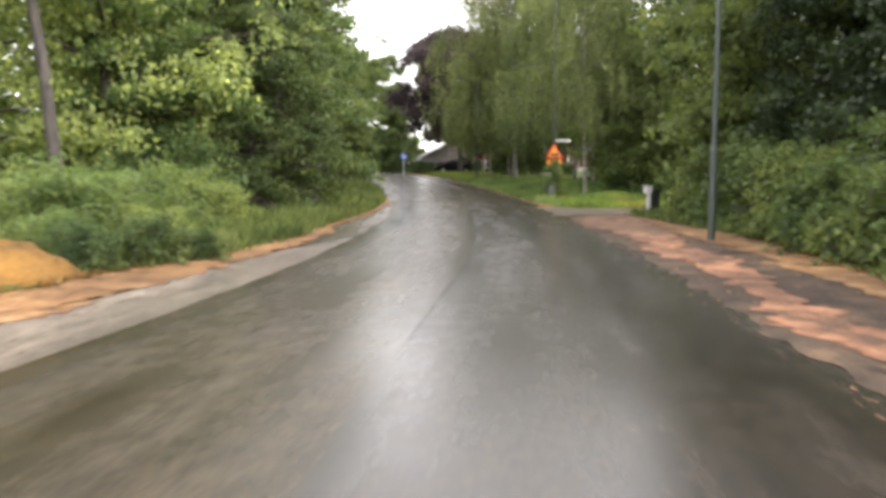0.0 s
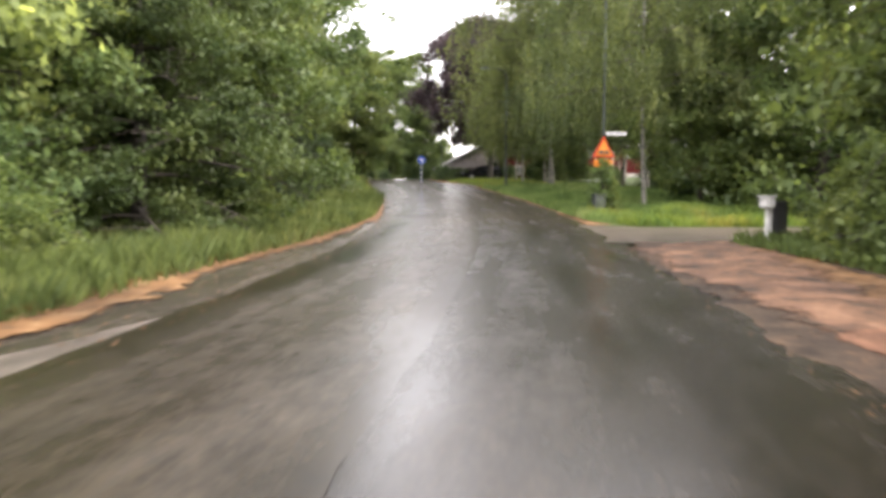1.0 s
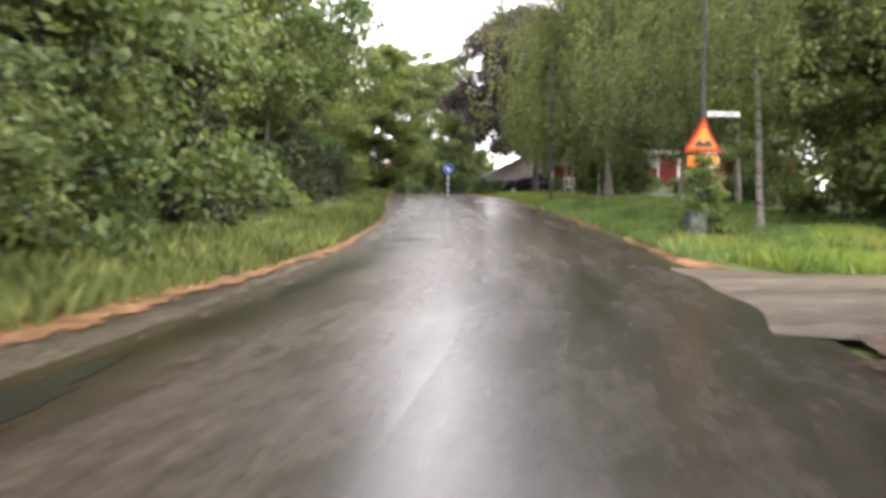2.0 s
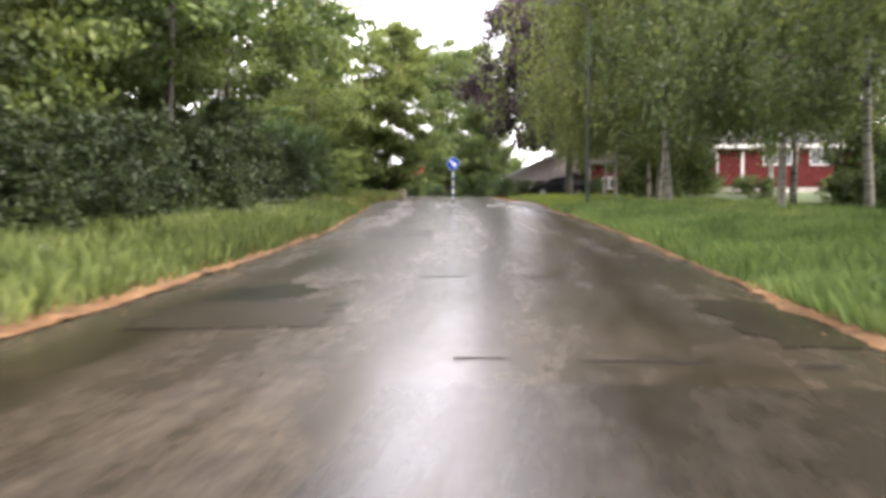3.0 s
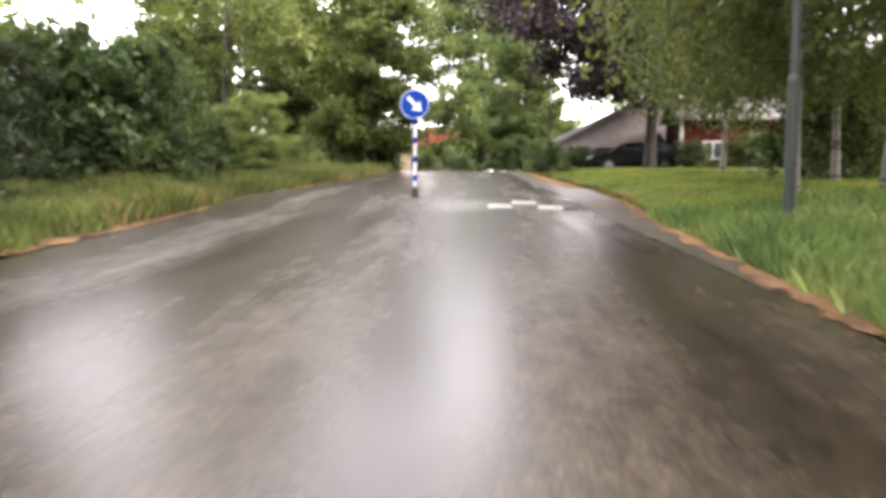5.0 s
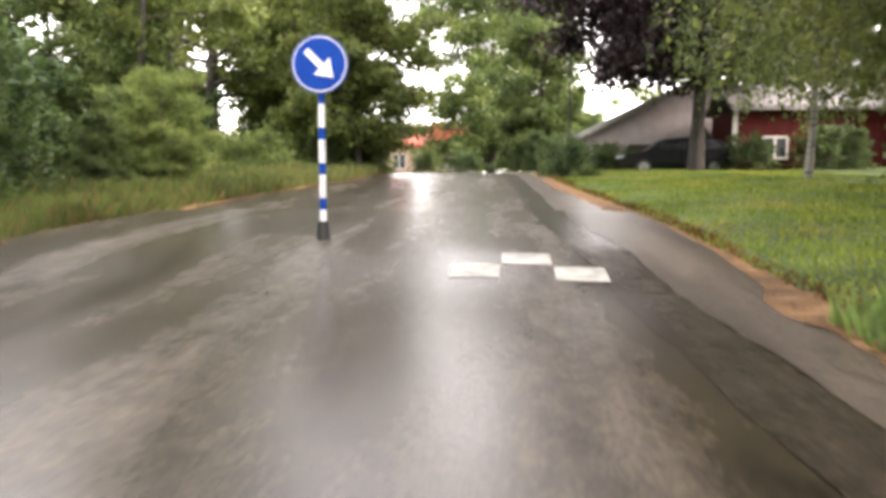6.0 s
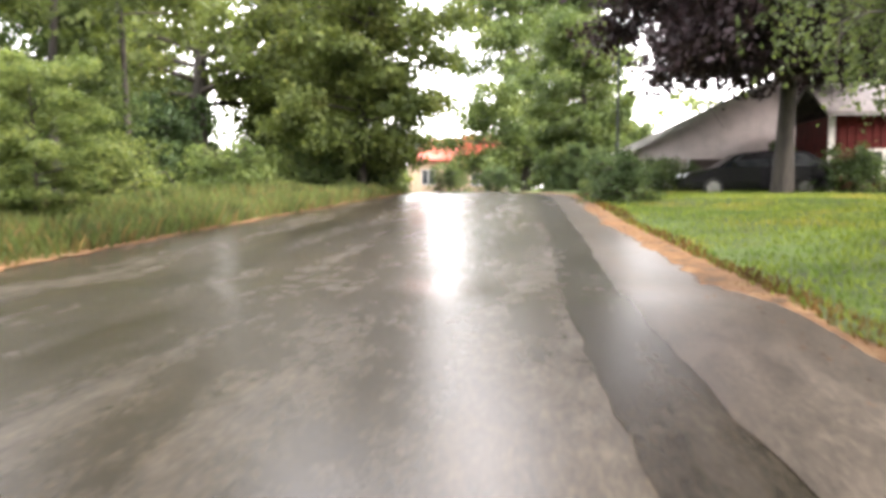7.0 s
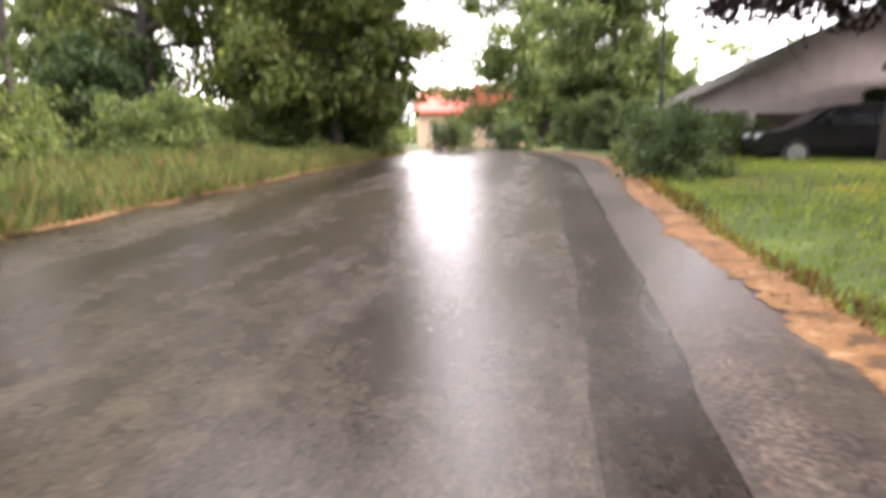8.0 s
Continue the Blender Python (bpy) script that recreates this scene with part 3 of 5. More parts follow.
for l, r, a, b, lift, seed in (
    (lambda y: smooth(GRASS_L, y) - 0.4, lambda y: np.interp(y, (15, 19), (0, 1)) * (smooth(GRASS_L, y) + 0.42) + np.interp(y, (15, 19), (1, 0)) * (smooth(ASPH_L, y) - np.interp(y, (10, 14), (0.89, 0.45))), -28, 33, lambda X, Y, t: 0.009 + 0.035 * (1 - t) + wavy(X, Y, 0.005, 2.3), 7),
    (lambda y: smooth(GRASS_L, y) - 0.32, lambda y: smooth(ASPH_L, y) + 0.1, 32.5, 120, lambda X, Y, t: 0.01 + 0.03 * (1 - t) + wavy(X, Y, 0.004, 2.3), 10),
    (lambda y: smooth(ASPH_R, y) - 0.12, lambda y: smooth(GRASS_R, y) + 0.3, -28, 23.6, lambda X, Y, t: 0.012 + 0.07 * t + wavy(X, Y, 0.006, 2.1), 8),
    (lambda y: smooth(ASPH_R, y) - 0.15, lambda y: smooth(GRASS_R, y) + 0.3, 30.4, 120, lambda X, Y, t: 0.01 + 0.03 * t + wavy(X, Y, 0.004, 2.6), 9),
):
    tagged(strip("sand_shoulder", l, r, a, b, lift, DIRT if seed == 8 else STRAW_EDGE, 0.07, 8, 0.075 if b > 40 else 0.12, seed), "wet orange sand and gravel along the road edge", "shoulder", kind="structure")


tagged(strip("sand_shoulder", lambda y: smooth(ASPH_R, y) - np.interp(y, (0, 4, 8, 13, 17, 20, 23), (-0.05, 0.0, -0.2, -0.15, 0.0, 0.15, 0.4)), lambda y: smooth(ASPH_R, y) + np.interp(y, (0, 8, 13, 18, 23), (0.85, 1.0, 1.3, 2.1, 2.8)), -28, 15.6, lambda X, Y, t: 0.022 + 0.037 * np.clip(X - smooth(ASPH_R, Y), 0, 4) + wavy(X, Y, 0.006, 2.1), SAND, 0.07, 8, 0.2, 41), "pinkish orange wet sand washed onto the road edge", "shoulder", kind="structure")
tagged(strip("sand_shoulder", lambda y: smooth(ASPH_R, y) - np.interp(y, (0, 4, 8, 13, 17, 20, 23), (-0.05, 0.0, -0.2, -0.15, 0.0, 0.15, 0.4)), lambda y: smooth(ASPH_R, y) + np.interp(y, (0, 8, 13, 18, 23), (0.85, 1.0, 1.3, 2.1, 2.8)), 14.4, 23.6, lambda X, Y, t: 0.024 + 0.037 * np.clip(X - smooth(ASPH_R, Y), 0, 4) + wavy(X, Y, 0.006, 2.1), MUD_SAND, 0.07, 8, 0.2, 42), "brown wet sand and mud beside the driveway mouth", "shoulder", kind="structure")
tagged(strip("straw_verge", lambda y: smooth(ASPH_R, y) + np.interp(y, (0, 8, 16, 23), (1.35, 1.4, 1.4, 1.6)), lambda y: smooth(GRASS_R, y) + 0.32, -28, 23.0, lambda X, Y, t: 0.062 + 0.035 * t + wavy(X, Y, 0.006, 2.1), STRAW_EDGE, 0.07, 6, 0.14, 43), "flattened straw and orange dirt under the hedge", "verge", kind="structure")


MID_SEAM = ((-30, -8.2), (-12, -3.9), (0, -0.85), (5.4, 0.69), (7, 1.16), (9.6, 1.93), (15, 3.22), (24, 5.1), (34, 6.6))
tagged(strip("road_lane", lambda y: smooth(MID_SEAM, y), lambda y: smooth(ASPH_R, y) + 0.02, -28, 32.75, lambda X, Y, t: hump_z(Y) + road_lift(X, Y, (X - smooth(ASPH_L, Y)) / (smooth(ASPH_R, Y) - smooth(ASPH_L, Y))) + 0.006, ROUGH_ASPHALT, 0.25, 24, 0.02, 53), "dark rough asphalt lane along the cracked seam", "road", kind="structure")
SEAM = ((40, 11.3), (52, 11.15), (60, 10.6), (65, 10.0), (70, 9.9), (85, 9.4), (100, 7.8), (140, 1.4))
tagged(strip("road_edge", lambda y: smooth(SEAM, y), lambda y: smooth(ASPH_R, y) + 0.05, 54, 130, lambda X, Y, t: hump_z(Y) + road_lift(X, Y, (X - smooth(ASPH_L, Y)) / (smooth(ASPH_R, Y) - smooth(ASPH_L, Y))) + 0.007, PINK_ASPHALT, 0.25, 8, 0.02, 51), "pale pinkish worn asphalt along the road edge", "road", kind="structure")
tagged(strip("road_seam", lambda y: smooth(SEAM, y) - 0.5, lambda y: smooth(SEAM, y) + 0.02, 56, 125, lambda X, Y, t: hump_z(Y) + road_lift(X, Y, (X - smooth(ASPH_L, Y)) / (smooth(ASPH_R, Y) - smooth(ASPH_L, Y))) + 0.005, DARK_ASPHALT, 0.25, 5, 0.035, 52), "dark soaked wheel track beside the asphalt seam", "road", kind="structure")


def driveway():
    n = 40
    t = np.linspace(0, 1, n + 1)[:, None]
    w = np.linspace(0, 1, 15)[None]
    near = np.c_[8.0 + 19 * t, 23.5 + 0.6 * t + 1.2 * np.exp(-t * 9)]
    far = np.c_[9.0 + 18 * t, 30.6 - 1.6 * t - 1.4 * (1 - np.exp(-t * 7)) + 0.0 * t]
    X = near[:, :1] + (far[:, :1] - near[:, :1]) * w
    Y = near[:, 1:] + (far[:, 1:] - near[:, 1:]) * w
    Z = road_z(Y) + 0.016 + 0.004 * np.sin(X * 2) + 0.01 * t
    b = 15
    i, j = np.meshgrid(np.arange(n), np.arange(b - 1), indexing="ij")
    q = i * b + j
    F = np.stack((q, q + b, q + b + 1, q + 1), -1).reshape(-1, 4)
    me = fast_mesh("driveway", np.stack((X, Y, Z), -1).reshape(-1, 3), F, WORN_ASPHALT, True)
    lay = me.uv_layers.new(name="along")
    lay.data.foreach_set("uv", np.stack((Y, X), -1).reshape(-1, 2)[F.ravel()].astype(np.float32).ravel())
    tagged(new("driveway", me), "worn grey asphalt driveway mouth with dark wet edge", "driveway", kind="structure")


driveway()
tagged(strip("driveway_edge", lambda y: smooth(ASPH_R, y) + 0.1, lambda y: smooth(ASPH_R, y) + 3.6 + 0.4 * np.sin(y * 5), 23.0, 24.6, lambda X, Y, t: 0.03 + 0.02 * t + wavy(X, Y, 0.02, 3.1), DIRT, 0.12, 16, 0.12, 31), "dark crumbled wet edge of the driveway", "driveway", kind="structure")


# ---- road details ----
def road_top(x, y):
    l, r = float(smooth(ASPH_L, y)), float(smooth(ASPH_R, y))
    t = np.array((x - l) / (r - l))
    return float(road_z(y) + hump_z(y) + road_lift(np.array(x), np.array(y), t))


def on_road(name, outline_rows, material, label, category, lift=0.006):
    """A thin sheet laid on the road: rows of (y, x0, x1)."""
    vs, fs = [], []
    m = 7
    for y, x0, x1 in outline_rows:
        for k in range(m):
            x = x0 + (x1 - x0) * k / (m - 1)
            vs.append((x, y, road_top(x, y) + lift))
    for i in range(len(outline_rows) - 1):
        for k in range(m - 1):
            q = i * m + k
            fs.append((q, q + 1, q + m + 1, q + m))
    return tagged(new(name, fast_mesh(name, vs, fs, material, True)), label, category)


for x0, x1, y0, y1 in ((8.68, 9.11, 61.1, 61.58), (9.58, 10.02, 61.08, 61.56), (9.12, 9.57, 61.6, 62.04)):
    tagged(on_road("hump_marking", [(y0 + (y1 - y0) * k / 4, x0, x1) for k in range(5)], ROAD_WHITE, "worn white square painted on the speed hump", "road marking"), group="chequered hump markings")


def crack(points, width, label):
    rows = []
    rng = random.Random(len(points) * 7)
    for (xa, ya), (xb, yb) in zip(points, points[1:]):
        for k in range(6):
            f = k / 6
            x, y = xa + (xb - xa) * f + rng.uniform(-0.02, 0.02), ya + (yb - ya) * f
            w = width * rng.uniform(0.25, 1.0)
            rows.append((y, x - w / 2, x + w / 2))
    on_road("tar_joint", rows, TAR, label, "road crack", 0.011)


crack(((0.6, 5.1), (1.16, 7.0), (1.93, 9.6), (2.6, 12.4)), 0.009, "dark cracked joint along the asphalt road")
crack(((2.1, 6.2), (2.55, 7.9), (2.98, 9.6)), 0.009, "dark hairline crack in the asphalt road")


def joint(y, x0, x1):
    """A crumbled seam across the road, uneven in line and width."""
    n = int((x1 - x0) / 0.08)
    vs, fs = [], []
    rng = np.random.default_rng(int(y * 100))
    line = np.cumsum(rng.normal(0, 0.012, n + 1))
    wide = np.clip(0.014 + 0.02 * np.sin(np.arange(n + 1) * 0.37 + y) + rng.normal(0, 0.01, n + 1), 0.002, 0.06)
    for k in range(n + 1):
        x = x0 + (x1 - x0) * k / n
        for d in (-wide[k], wide[k]):
            q = y + line[k] + d
            vs.append((x, q, road_top(x, q) + 0.005))
    for k in range(n):
        fs.append((2 * k, 2 * k + 2, 2 * k + 3, 2 * k + 1))
    tagged(new("patch_joint", fast_mesh("patch_joint", vs, fs, TAR, True)), "dark crumbled joint across the patched asphalt", "road patch")


for y, x0, x1 in ((37.5, 5.2, 6.3), (37.95, 6.4, 8.8), (33.4, 6.8, 9.4), (32.6, 7.6, 9.3), (36.1, 4.0, 5.8)):
    joint(y, x0, x1)
for y0, y1, x0, x1 in ((34.6, 36.0, 4.0, 5.7), (45.2, 47.0, 4.8, 6.4), (33.9, 36.2, 9.25, 10.05)):
    on_road("asphalt_patch", [(y0 + (y1 - y0) * k / 8, x0 + 0.1 * math.sin(k * 1.9), x1 + 0.12 * math.sin(k * 2.7 + 1)) for k in range(9)], DARK_ASPHALT, "rectangular repair patch in the wet asphalt", "road patch", 0.008)


WATER = nodes("rain_water", 0.2, 0, 0.5)[0]
WATER.node_tree.nodes["Principled BSDF"].inputs["Base Color"].default_value = (0.012, 0.011, 0.01, 1)


def puddle(x, y, long, wide, turn, seed):
    """A shallow pool of rain with an uneven shore."""
    rng = np.random.default_rng(seed)
    n = 40
    a = np.arange(n) * 2 * np.pi / n
    w = 1 + 0.22 * np.sin(2 * a + rng.uniform(0, 6)) + 0.14 * np.sin(5 * a + rng.uniform(0, 6)) + 0.07 * np.sin(11 * a + rng.uniform(0, 6))
    c, q = math.cos(radians(turn)), math.sin(radians(turn))
    vs, fs = [(x, y, road_top(x, y) + 0.007)], []
    for k in range(n):
        u, v = wide * w[k] * math.cos(a[k]), long * w[k] * math.sin(a[k])
        px, py = x + u * c - v * q, y + u * q + v * c
        vs.append((px, py, road_top(px, py) + 0.006))
        fs.append((0, 1 + k, 1 + (k + 1) % n))
    tagged(new("puddle", fast_mesh("puddle", vs, fs, WATER, True)), "shallow rain puddle at the edge of the asphalt", "puddle")


puddle(2.4, 22.4, 1.5, 0.22, -8, 1)
puddle(3.8, 31.2, 1.3, 0.26, -5, 2)
puddle(4.7, 36.6, 0.8, 0.5, 0, 3)
puddle(3.35, 28.6, 1.0, 0.2, -8, 4)
puddle(7.1, 21.3, 0.6, 0.3, -10, 5)


# ---- signs and lamp posts ----
def disc(r, thick, y=0.0, seg=40):
    bm = bmesh.new()
    bmesh.ops.create_cone(bm, cap_ends=True, segments=seg, radius1=r, radius2=r, depth=thick, matrix=Matrix.Translation((0, y, 0)) @ Matrix.Rotation(math.pi / 2, 4, "X"))
    return bm


def keep_right_sign(x, y, z):
    root = thing("traffic_sign", x, y, z, 2, "round blue sign with a diagonal white arrow on a banded post", "traffic sign")
    bands = 11
    for k in range(bands):
        part("post_band", rod(bmesh.new(), (0, 0.03, 0.06 + 1.36 * k / bands), (0, 0.03, 0.06 + 1.36 * (k + 1) / bands), 0.036), SIGN_BLUE if k % 3 == 1 else SIGN_WHITE, root, "blue band" if k % 3 == 1 else "white band")
    part("foot", rod(bmesh.new(), (0, 0.03, -0.16), (0, 0.03, 0.06), 0.085, 0.055, 20), SIGN_BLACK, root, "dark rubber foot")
    part("post_top", rod(bmesh.new(), (0, 0.03, 1.42), (0, 0.03, 1.95), 0.03), STEEL, root)
    plate = part("plate", disc(0.30, 0.018), SIGN_BLUE, root)
    plate.location = (0, -0.02, 1.70)
    ring = bmesh.new()
    for i in range(40):
        a, b = 2 * math.pi * i / 40, 2 * math.pi * (i + 1) / 40
        q = [ring.verts.new((rr * math.cos(t), -0.0135, rr * math.sin(t))) for rr, t in ((0.272, a), (0.284, a), (0.284, b), (0.272, b))]
        ring.faces.new(q)
    part("white_rim", ring, SIGN_WHITE, plate)
    arrow = prism([(-0.2, 0.035), (0.03, 0.035), (0.03, 0.12), (0.2, 0.0), (0.03, -0.12), (0.03, -0.035), (-0.2, -0.035)], 0.006)
    ar = part("arrow", arrow, SIGN_WHITE, plate, "diagonal white arrow")
    ar.location, ar.rotation_euler = (0, -0.018, 0), (0, radians(45), 0)


keep_right_sign(7.2, 62.73, road_top(7.2, 62.75) + 0.13)


def lamp_post(x, y, turn, label, height=7.5):
    root = thing("street_lamp", x, y, ground_at(x, y) - 0.03, turn, label, "street lamp", "street lamps")
    part("base", rod(bmesh.new(), (0, 0, 0), (0, 0, 1.9), 0.072, 0.07, 16), STEEL, root)
    part("collar", rod(bmesh.new(), (0, 0, 1.88), (0, 0, 1.96), 0.08, 0.062, 16), STEEL, root)
    part("pole", rod(bmesh.new(), (0, 0, 1.9), (0, 0, height), 0.052, 0.036, 14), STEEL, root)
    part("service_hatch", boxed(-0.04, 0.04, -0.082, -0.06, 0.6, 0.95, bevel=0.008), STEEL, root)
    v, f = tubes([(np.array([(0, 0, height - 0.02), (-0.12, 0, height + 0.25), (-0.5, 0, height + 0.4), (-1.1, 0, height + 0.45)]), np.array([0.035, 0.032, 0.03, 0.028]))], 10)
    arm = new("arm", fast_mesh("arm", v, f, STEEL, True))
    arm.parent = root
    head = part("lamp_head", boxed(-1.75, -1.05, -0.14, 0.14, height + 0.37, height + 0.52, bevel=0.04), GREY_BOX, root)
    part("lens", boxed(-1.68, -1.2, -0.11, 0.11, height + 0.345, height + 0.375, bevel=0.01), LAMP_CLEAR, head, "frosted lamp lens")
    return root


lamp_post(7.5, 13.2, 15, "grey-green steel street lamp post standing in the sand shoulder")
lamp_post(11.25, 34.45, 8, "grey steel street lamp post carrying road signs", 9.5)
lamp_post(12.3, 57.0, 3, "grey steel street lamp post on the grass verge")
lamp_post(11.75, 89.6, 0, "grey steel street lamp post beyond the hump", 8.2)


def warning_sign(x, y, z):
    """Triangular bump warning with a plate under it, clamped to the lamp post."""
    root = thing("warning_sign", x, y, z, 6, "triangular yellow warning sign with red border and black bump symbol", "traffic sign")
    def tri(s):
        h = s * math.sqrt(3) / 2
        pts = []
        for cx, cz, a0 in ((0, h * 2 / 3, 90), (-s / 2, -h / 3, 210), (s / 2, -h / 3, 330)):
            k = 0.055 * s
            ox, oz = cx * (1 - 2 * k / (h * 2 / 3)), cz * (1 - 2 * k / (h * 2 / 3)) if cx == 0 else cz + k
            ox = cx if cx == 0 else cx - math.copysign(k * 1.732, cx)
            for da in (-50, -25, 0, 25, 50):
                a = radians(a0 - da)
                pts.append((ox + k * math.cos(a), oz + k * math.sin(a)))
        return pts
    plate = part("plate", prism(tri(0.9), 0.02), SIGN_RED, root, "red border plate")
    face = part("yellow_face", prism(tri(0.7), 0.005), SIGN_YELLOW, plate)
    face.location = (0, -0.008, 0)
    hump = [(-0.2, -0.14)]
    hump += [(-0.2 + 0.4 * k / 24, -0.075 + 0.075 * abs(math.sin(2 * math.pi * k / 24 * 0.999)) ** 1.2 * 1.0) for k in range(25)]
    hump += [(0.2, -0.14)]
    sym = part("bump_symbol", prism(hump, 0.004), SIGN_BLACK, plate, "black double bump symbol")
    sym.location = (0, -0.013, 0.0)
    sub = part("sub_plate", boxed(-0.36, 0.36, -0.008, 0.012, -0.58, -0.34, bevel=0.006), SIGN_YELLOW, root, "yellow supplementary plate")
    for u0, u1 in ((-0.22, -0.06), (-0.02, 0.22)):
        part("lettering_bar", boxed(u0, u1, -0.012, -0.007, -0.49, -0.43), SIGN_BLACK, sub)
    for w in (0.1, -0.46):
        part("clamp", boxed(-0.08, 0.08, 0.012, 0.16, w - 0.02, w + 0.02, bevel=0.005), STEEL, root)


warning_sign(11.22, 34.32, 2.27 + 0.25)


def street_name_sign(x, y, z):
    root = thing("street_name_sign", x, y, z, 4, "narrow white street name plate on the lamp post", "street sign")
    plate = part("plate", boxed(0.06, 0.82, -0.012, 0.012, -0.05, 0.05, bevel=0.006), SIGN_WHITE, root)
    for u0, u1 in ((0.13, 0.36), (0.4, 0.74)):
        part("lettering_bar", boxed(u0, u1, -0.018, -0.011, -0.016, 0.016), SIGN_BLACK, plate)
    part("clamp", boxed(-0.07, 0.08, -0.03, 0.07, -0.04, 0.04, bevel=0.006), STEEL, root)


street_name_sign(11.25, 34.4, 3.1)


def mailbox(x, y):
    z = ground_at(x, y)
    root = thing("mailbox", x, y, z - 0.02, 10, "white and dark mailboxes on a post by the driveway", "mailbox")
    part("post", boxed(-0.05, 0.05, -0.05, 0.05, 0, 0.95, bevel=0.008), WHITE_WOOD, root, "white wooden post")
    b = part("box", boxed(0.08, 0.36, -0.14, 0.2, 0.3, 0.9, bevel=0.03), SIGN_BLACK, root, "dark mailbox")
    part("lid", boxed(0.06, 0.38, -0.16, 0.22, 0.9, 0.94, bevel=0.012), SIGN_BLACK, b)
    w = part("box", boxed(-0.13, 0.05, -0.14, 0.14, 0.8, 1.02, bevel=0.03), WHITE_WOOD, root, "white mailbox")
    part("lid", boxed(-0.16, 0.07, -0.16, 0.16, 1.02, 1.05, bevel=0.012), WHITE_WOOD, w)


mailbox(10.55, 22.5)


def cable_cabinet(x, y):
    root = thing("cable_cabinet", x, y, ground_at(x, y) - 0.03, 8, "small grey sheet-metal cable cabinet in the grass", "utility box")
    b = part("body", boxed(-0.2, 0.2, -0.14, 0.14, 0, 0.78, bevel=0.02), GREY_BOX, root)
    part("roof", boxed(-0.23, 0.23, -0.17, 0.17, 0.78, 0.83, bevel=0.015), GREY_BOX, root)
    part("door", boxed(-0.17, 0.17, -0.152, -0.138, 0.1, 0.72, bevel=0.005), GREY_BOX, b)
    part("lock", boxed(0.1, 0.13, -0.162, -0.15, 0.38, 0.46, bevel=0.004), STEEL, b)


cable_cabinet(10.95, 34.0)


# ---- houses ----
def window(parent, x, y, z, w, h, panes=2):
    """A white casement in a wall that faces -y."""
    win = part("window", boxed(x, x + w, y - 0.05, y + 0.03, z, z + h), GLASS, parent, "white framed window with dark glass")
    for a, b, c, d in ((x - 0.09, x, z - 0.09, z + h + 0.09), (x + w, x + w + 0.09, z - 0.09, z + h + 0.09)):
        part("frame", boxed(a, b, y - 0.09, y + 0.02, c, d, bevel=0.008), WHITE_WOOD, win)
    for c, d in ((z - 0.09, z), (z + h, z + h + 0.09)):
        part("frame", boxed(x, x + w, y - 0.09, y + 0.02, c, d, bevel=0.008), WHITE_WOOD, win)
    for k in range(1, panes):
        u = x + w * k / panes
        part("mullion", boxed(u - 0.05, u + 0.05, y - 0.085, y - 0.04, z, z + h, bevel=0.006), WHITE_WOOD, win)
    return win


def boards(parent, x0, x1, y, z0, z1, pitch, material):
    """Upright cover battens on a boarded wall that faces -y."""
    n = int((x1 - x0) / pitch)
    bm = bmesh.new()
    box(bm, -0.025, 0.025, -0.025, 0.0, z0, z1)
    me = bpy.data.meshes.new("batten")
    bm.to_mesh(me)
    bm.free()
    me.materials.append(material)
    for k in range(n):
        ob = new("batten", me)
        ob.parent = parent
        ob.location = (x0 + (k + 0.5) * pitch, y, 0)


def red_house():
    root = thing("house", 0, 0, 0, 0, "red wooden house with white trim on a pale basement", "house")
    y = 83.66
    body = part("wall", boxed(25.4, 40.0, y, y + 9.0, 2.75, 5.75), RED_WOOD, root, "red boarded wall")
    boards(body, 25.5, 40.0, y, 2.76, 5.74, 0.3, RED_WOOD)
    part("basement", boxed(25.45, 39.95, y + 0.04, y + 8.96, 0.6, 2.75), PLASTER, root, "pale plastered basement wall")
    for x in (25.33, 29.02):
        part("corner_board", boxed(x - 0.08, x + 0.09, y - 0.06, y + 0.02, 2.74, 5.6, bevel=0.006), WHITE_WOOD, root)
    part("drainpipe", rod(bmesh.new(), (27.15, y - 0.08, 2.6), (27.15, y - 0.08, 5.6), 0.05), WHITE_WOOD, root)
    part("fascia", boxed(24.9, 40.5, y - 0.5, y - 0.42, 5.6, 6.0, bevel=0.01), WHITE_WOOD, root)
    part("soffit", boxed(24.9, 40.5, y - 0.42, y + 0.0, 5.75, 5.8), WHITE_WOOD, root)
    bm = prism([(y - 0.55, 5.95), (y + 4.5, 8.1), (y + 9.55, 5.95), (y + 9.55, 6.1), (y + 4.5, 8.28), (y - 0.55, 6.1)], 15.8)
    bmesh.ops.transform(bm, matrix=Matrix(((0, 1, 0, 24.8), (1, 0, 0, 0), (0, 0, 1, 0), (0, 0, 0, 1))), verts=bm.verts[:])
    bmesh.ops.recalc_face_normals(bm, faces=bm.faces[:])
    part("roof", bm, ROOF_DARK, root, "dark grey roof")
    for x0 in (25.4, 39.98):
        bm = prism([(y + 0.02, 5.75), (y + 4.5, 8.0), (y + 8.98, 5.75)], 0.02)
        bmesh.ops.transform(bm, matrix=Matrix(((0, 1, 0, x0), (1, 0, 0, 0), (0, 0, 1, 0), (0, 0, 0, 1))), verts=bm.verts[:])
        bmesh.ops.recalc_face_normals(bm, faces=bm.faces[:])
        part("gable", bm, RED_WOOD, root)
    window(root, 30.6, y, 4.45, 2.0, 0.98, 2)
    window(root, 34.1, y, 4.45, 1.5, 0.98, 2)
    window(root, 31.0, y + 0.04, 1.95, 1.3, 0.5, 2)
    window(root, 26.3, y, 4.5, 0.7, 0.9, 1)


red_house()


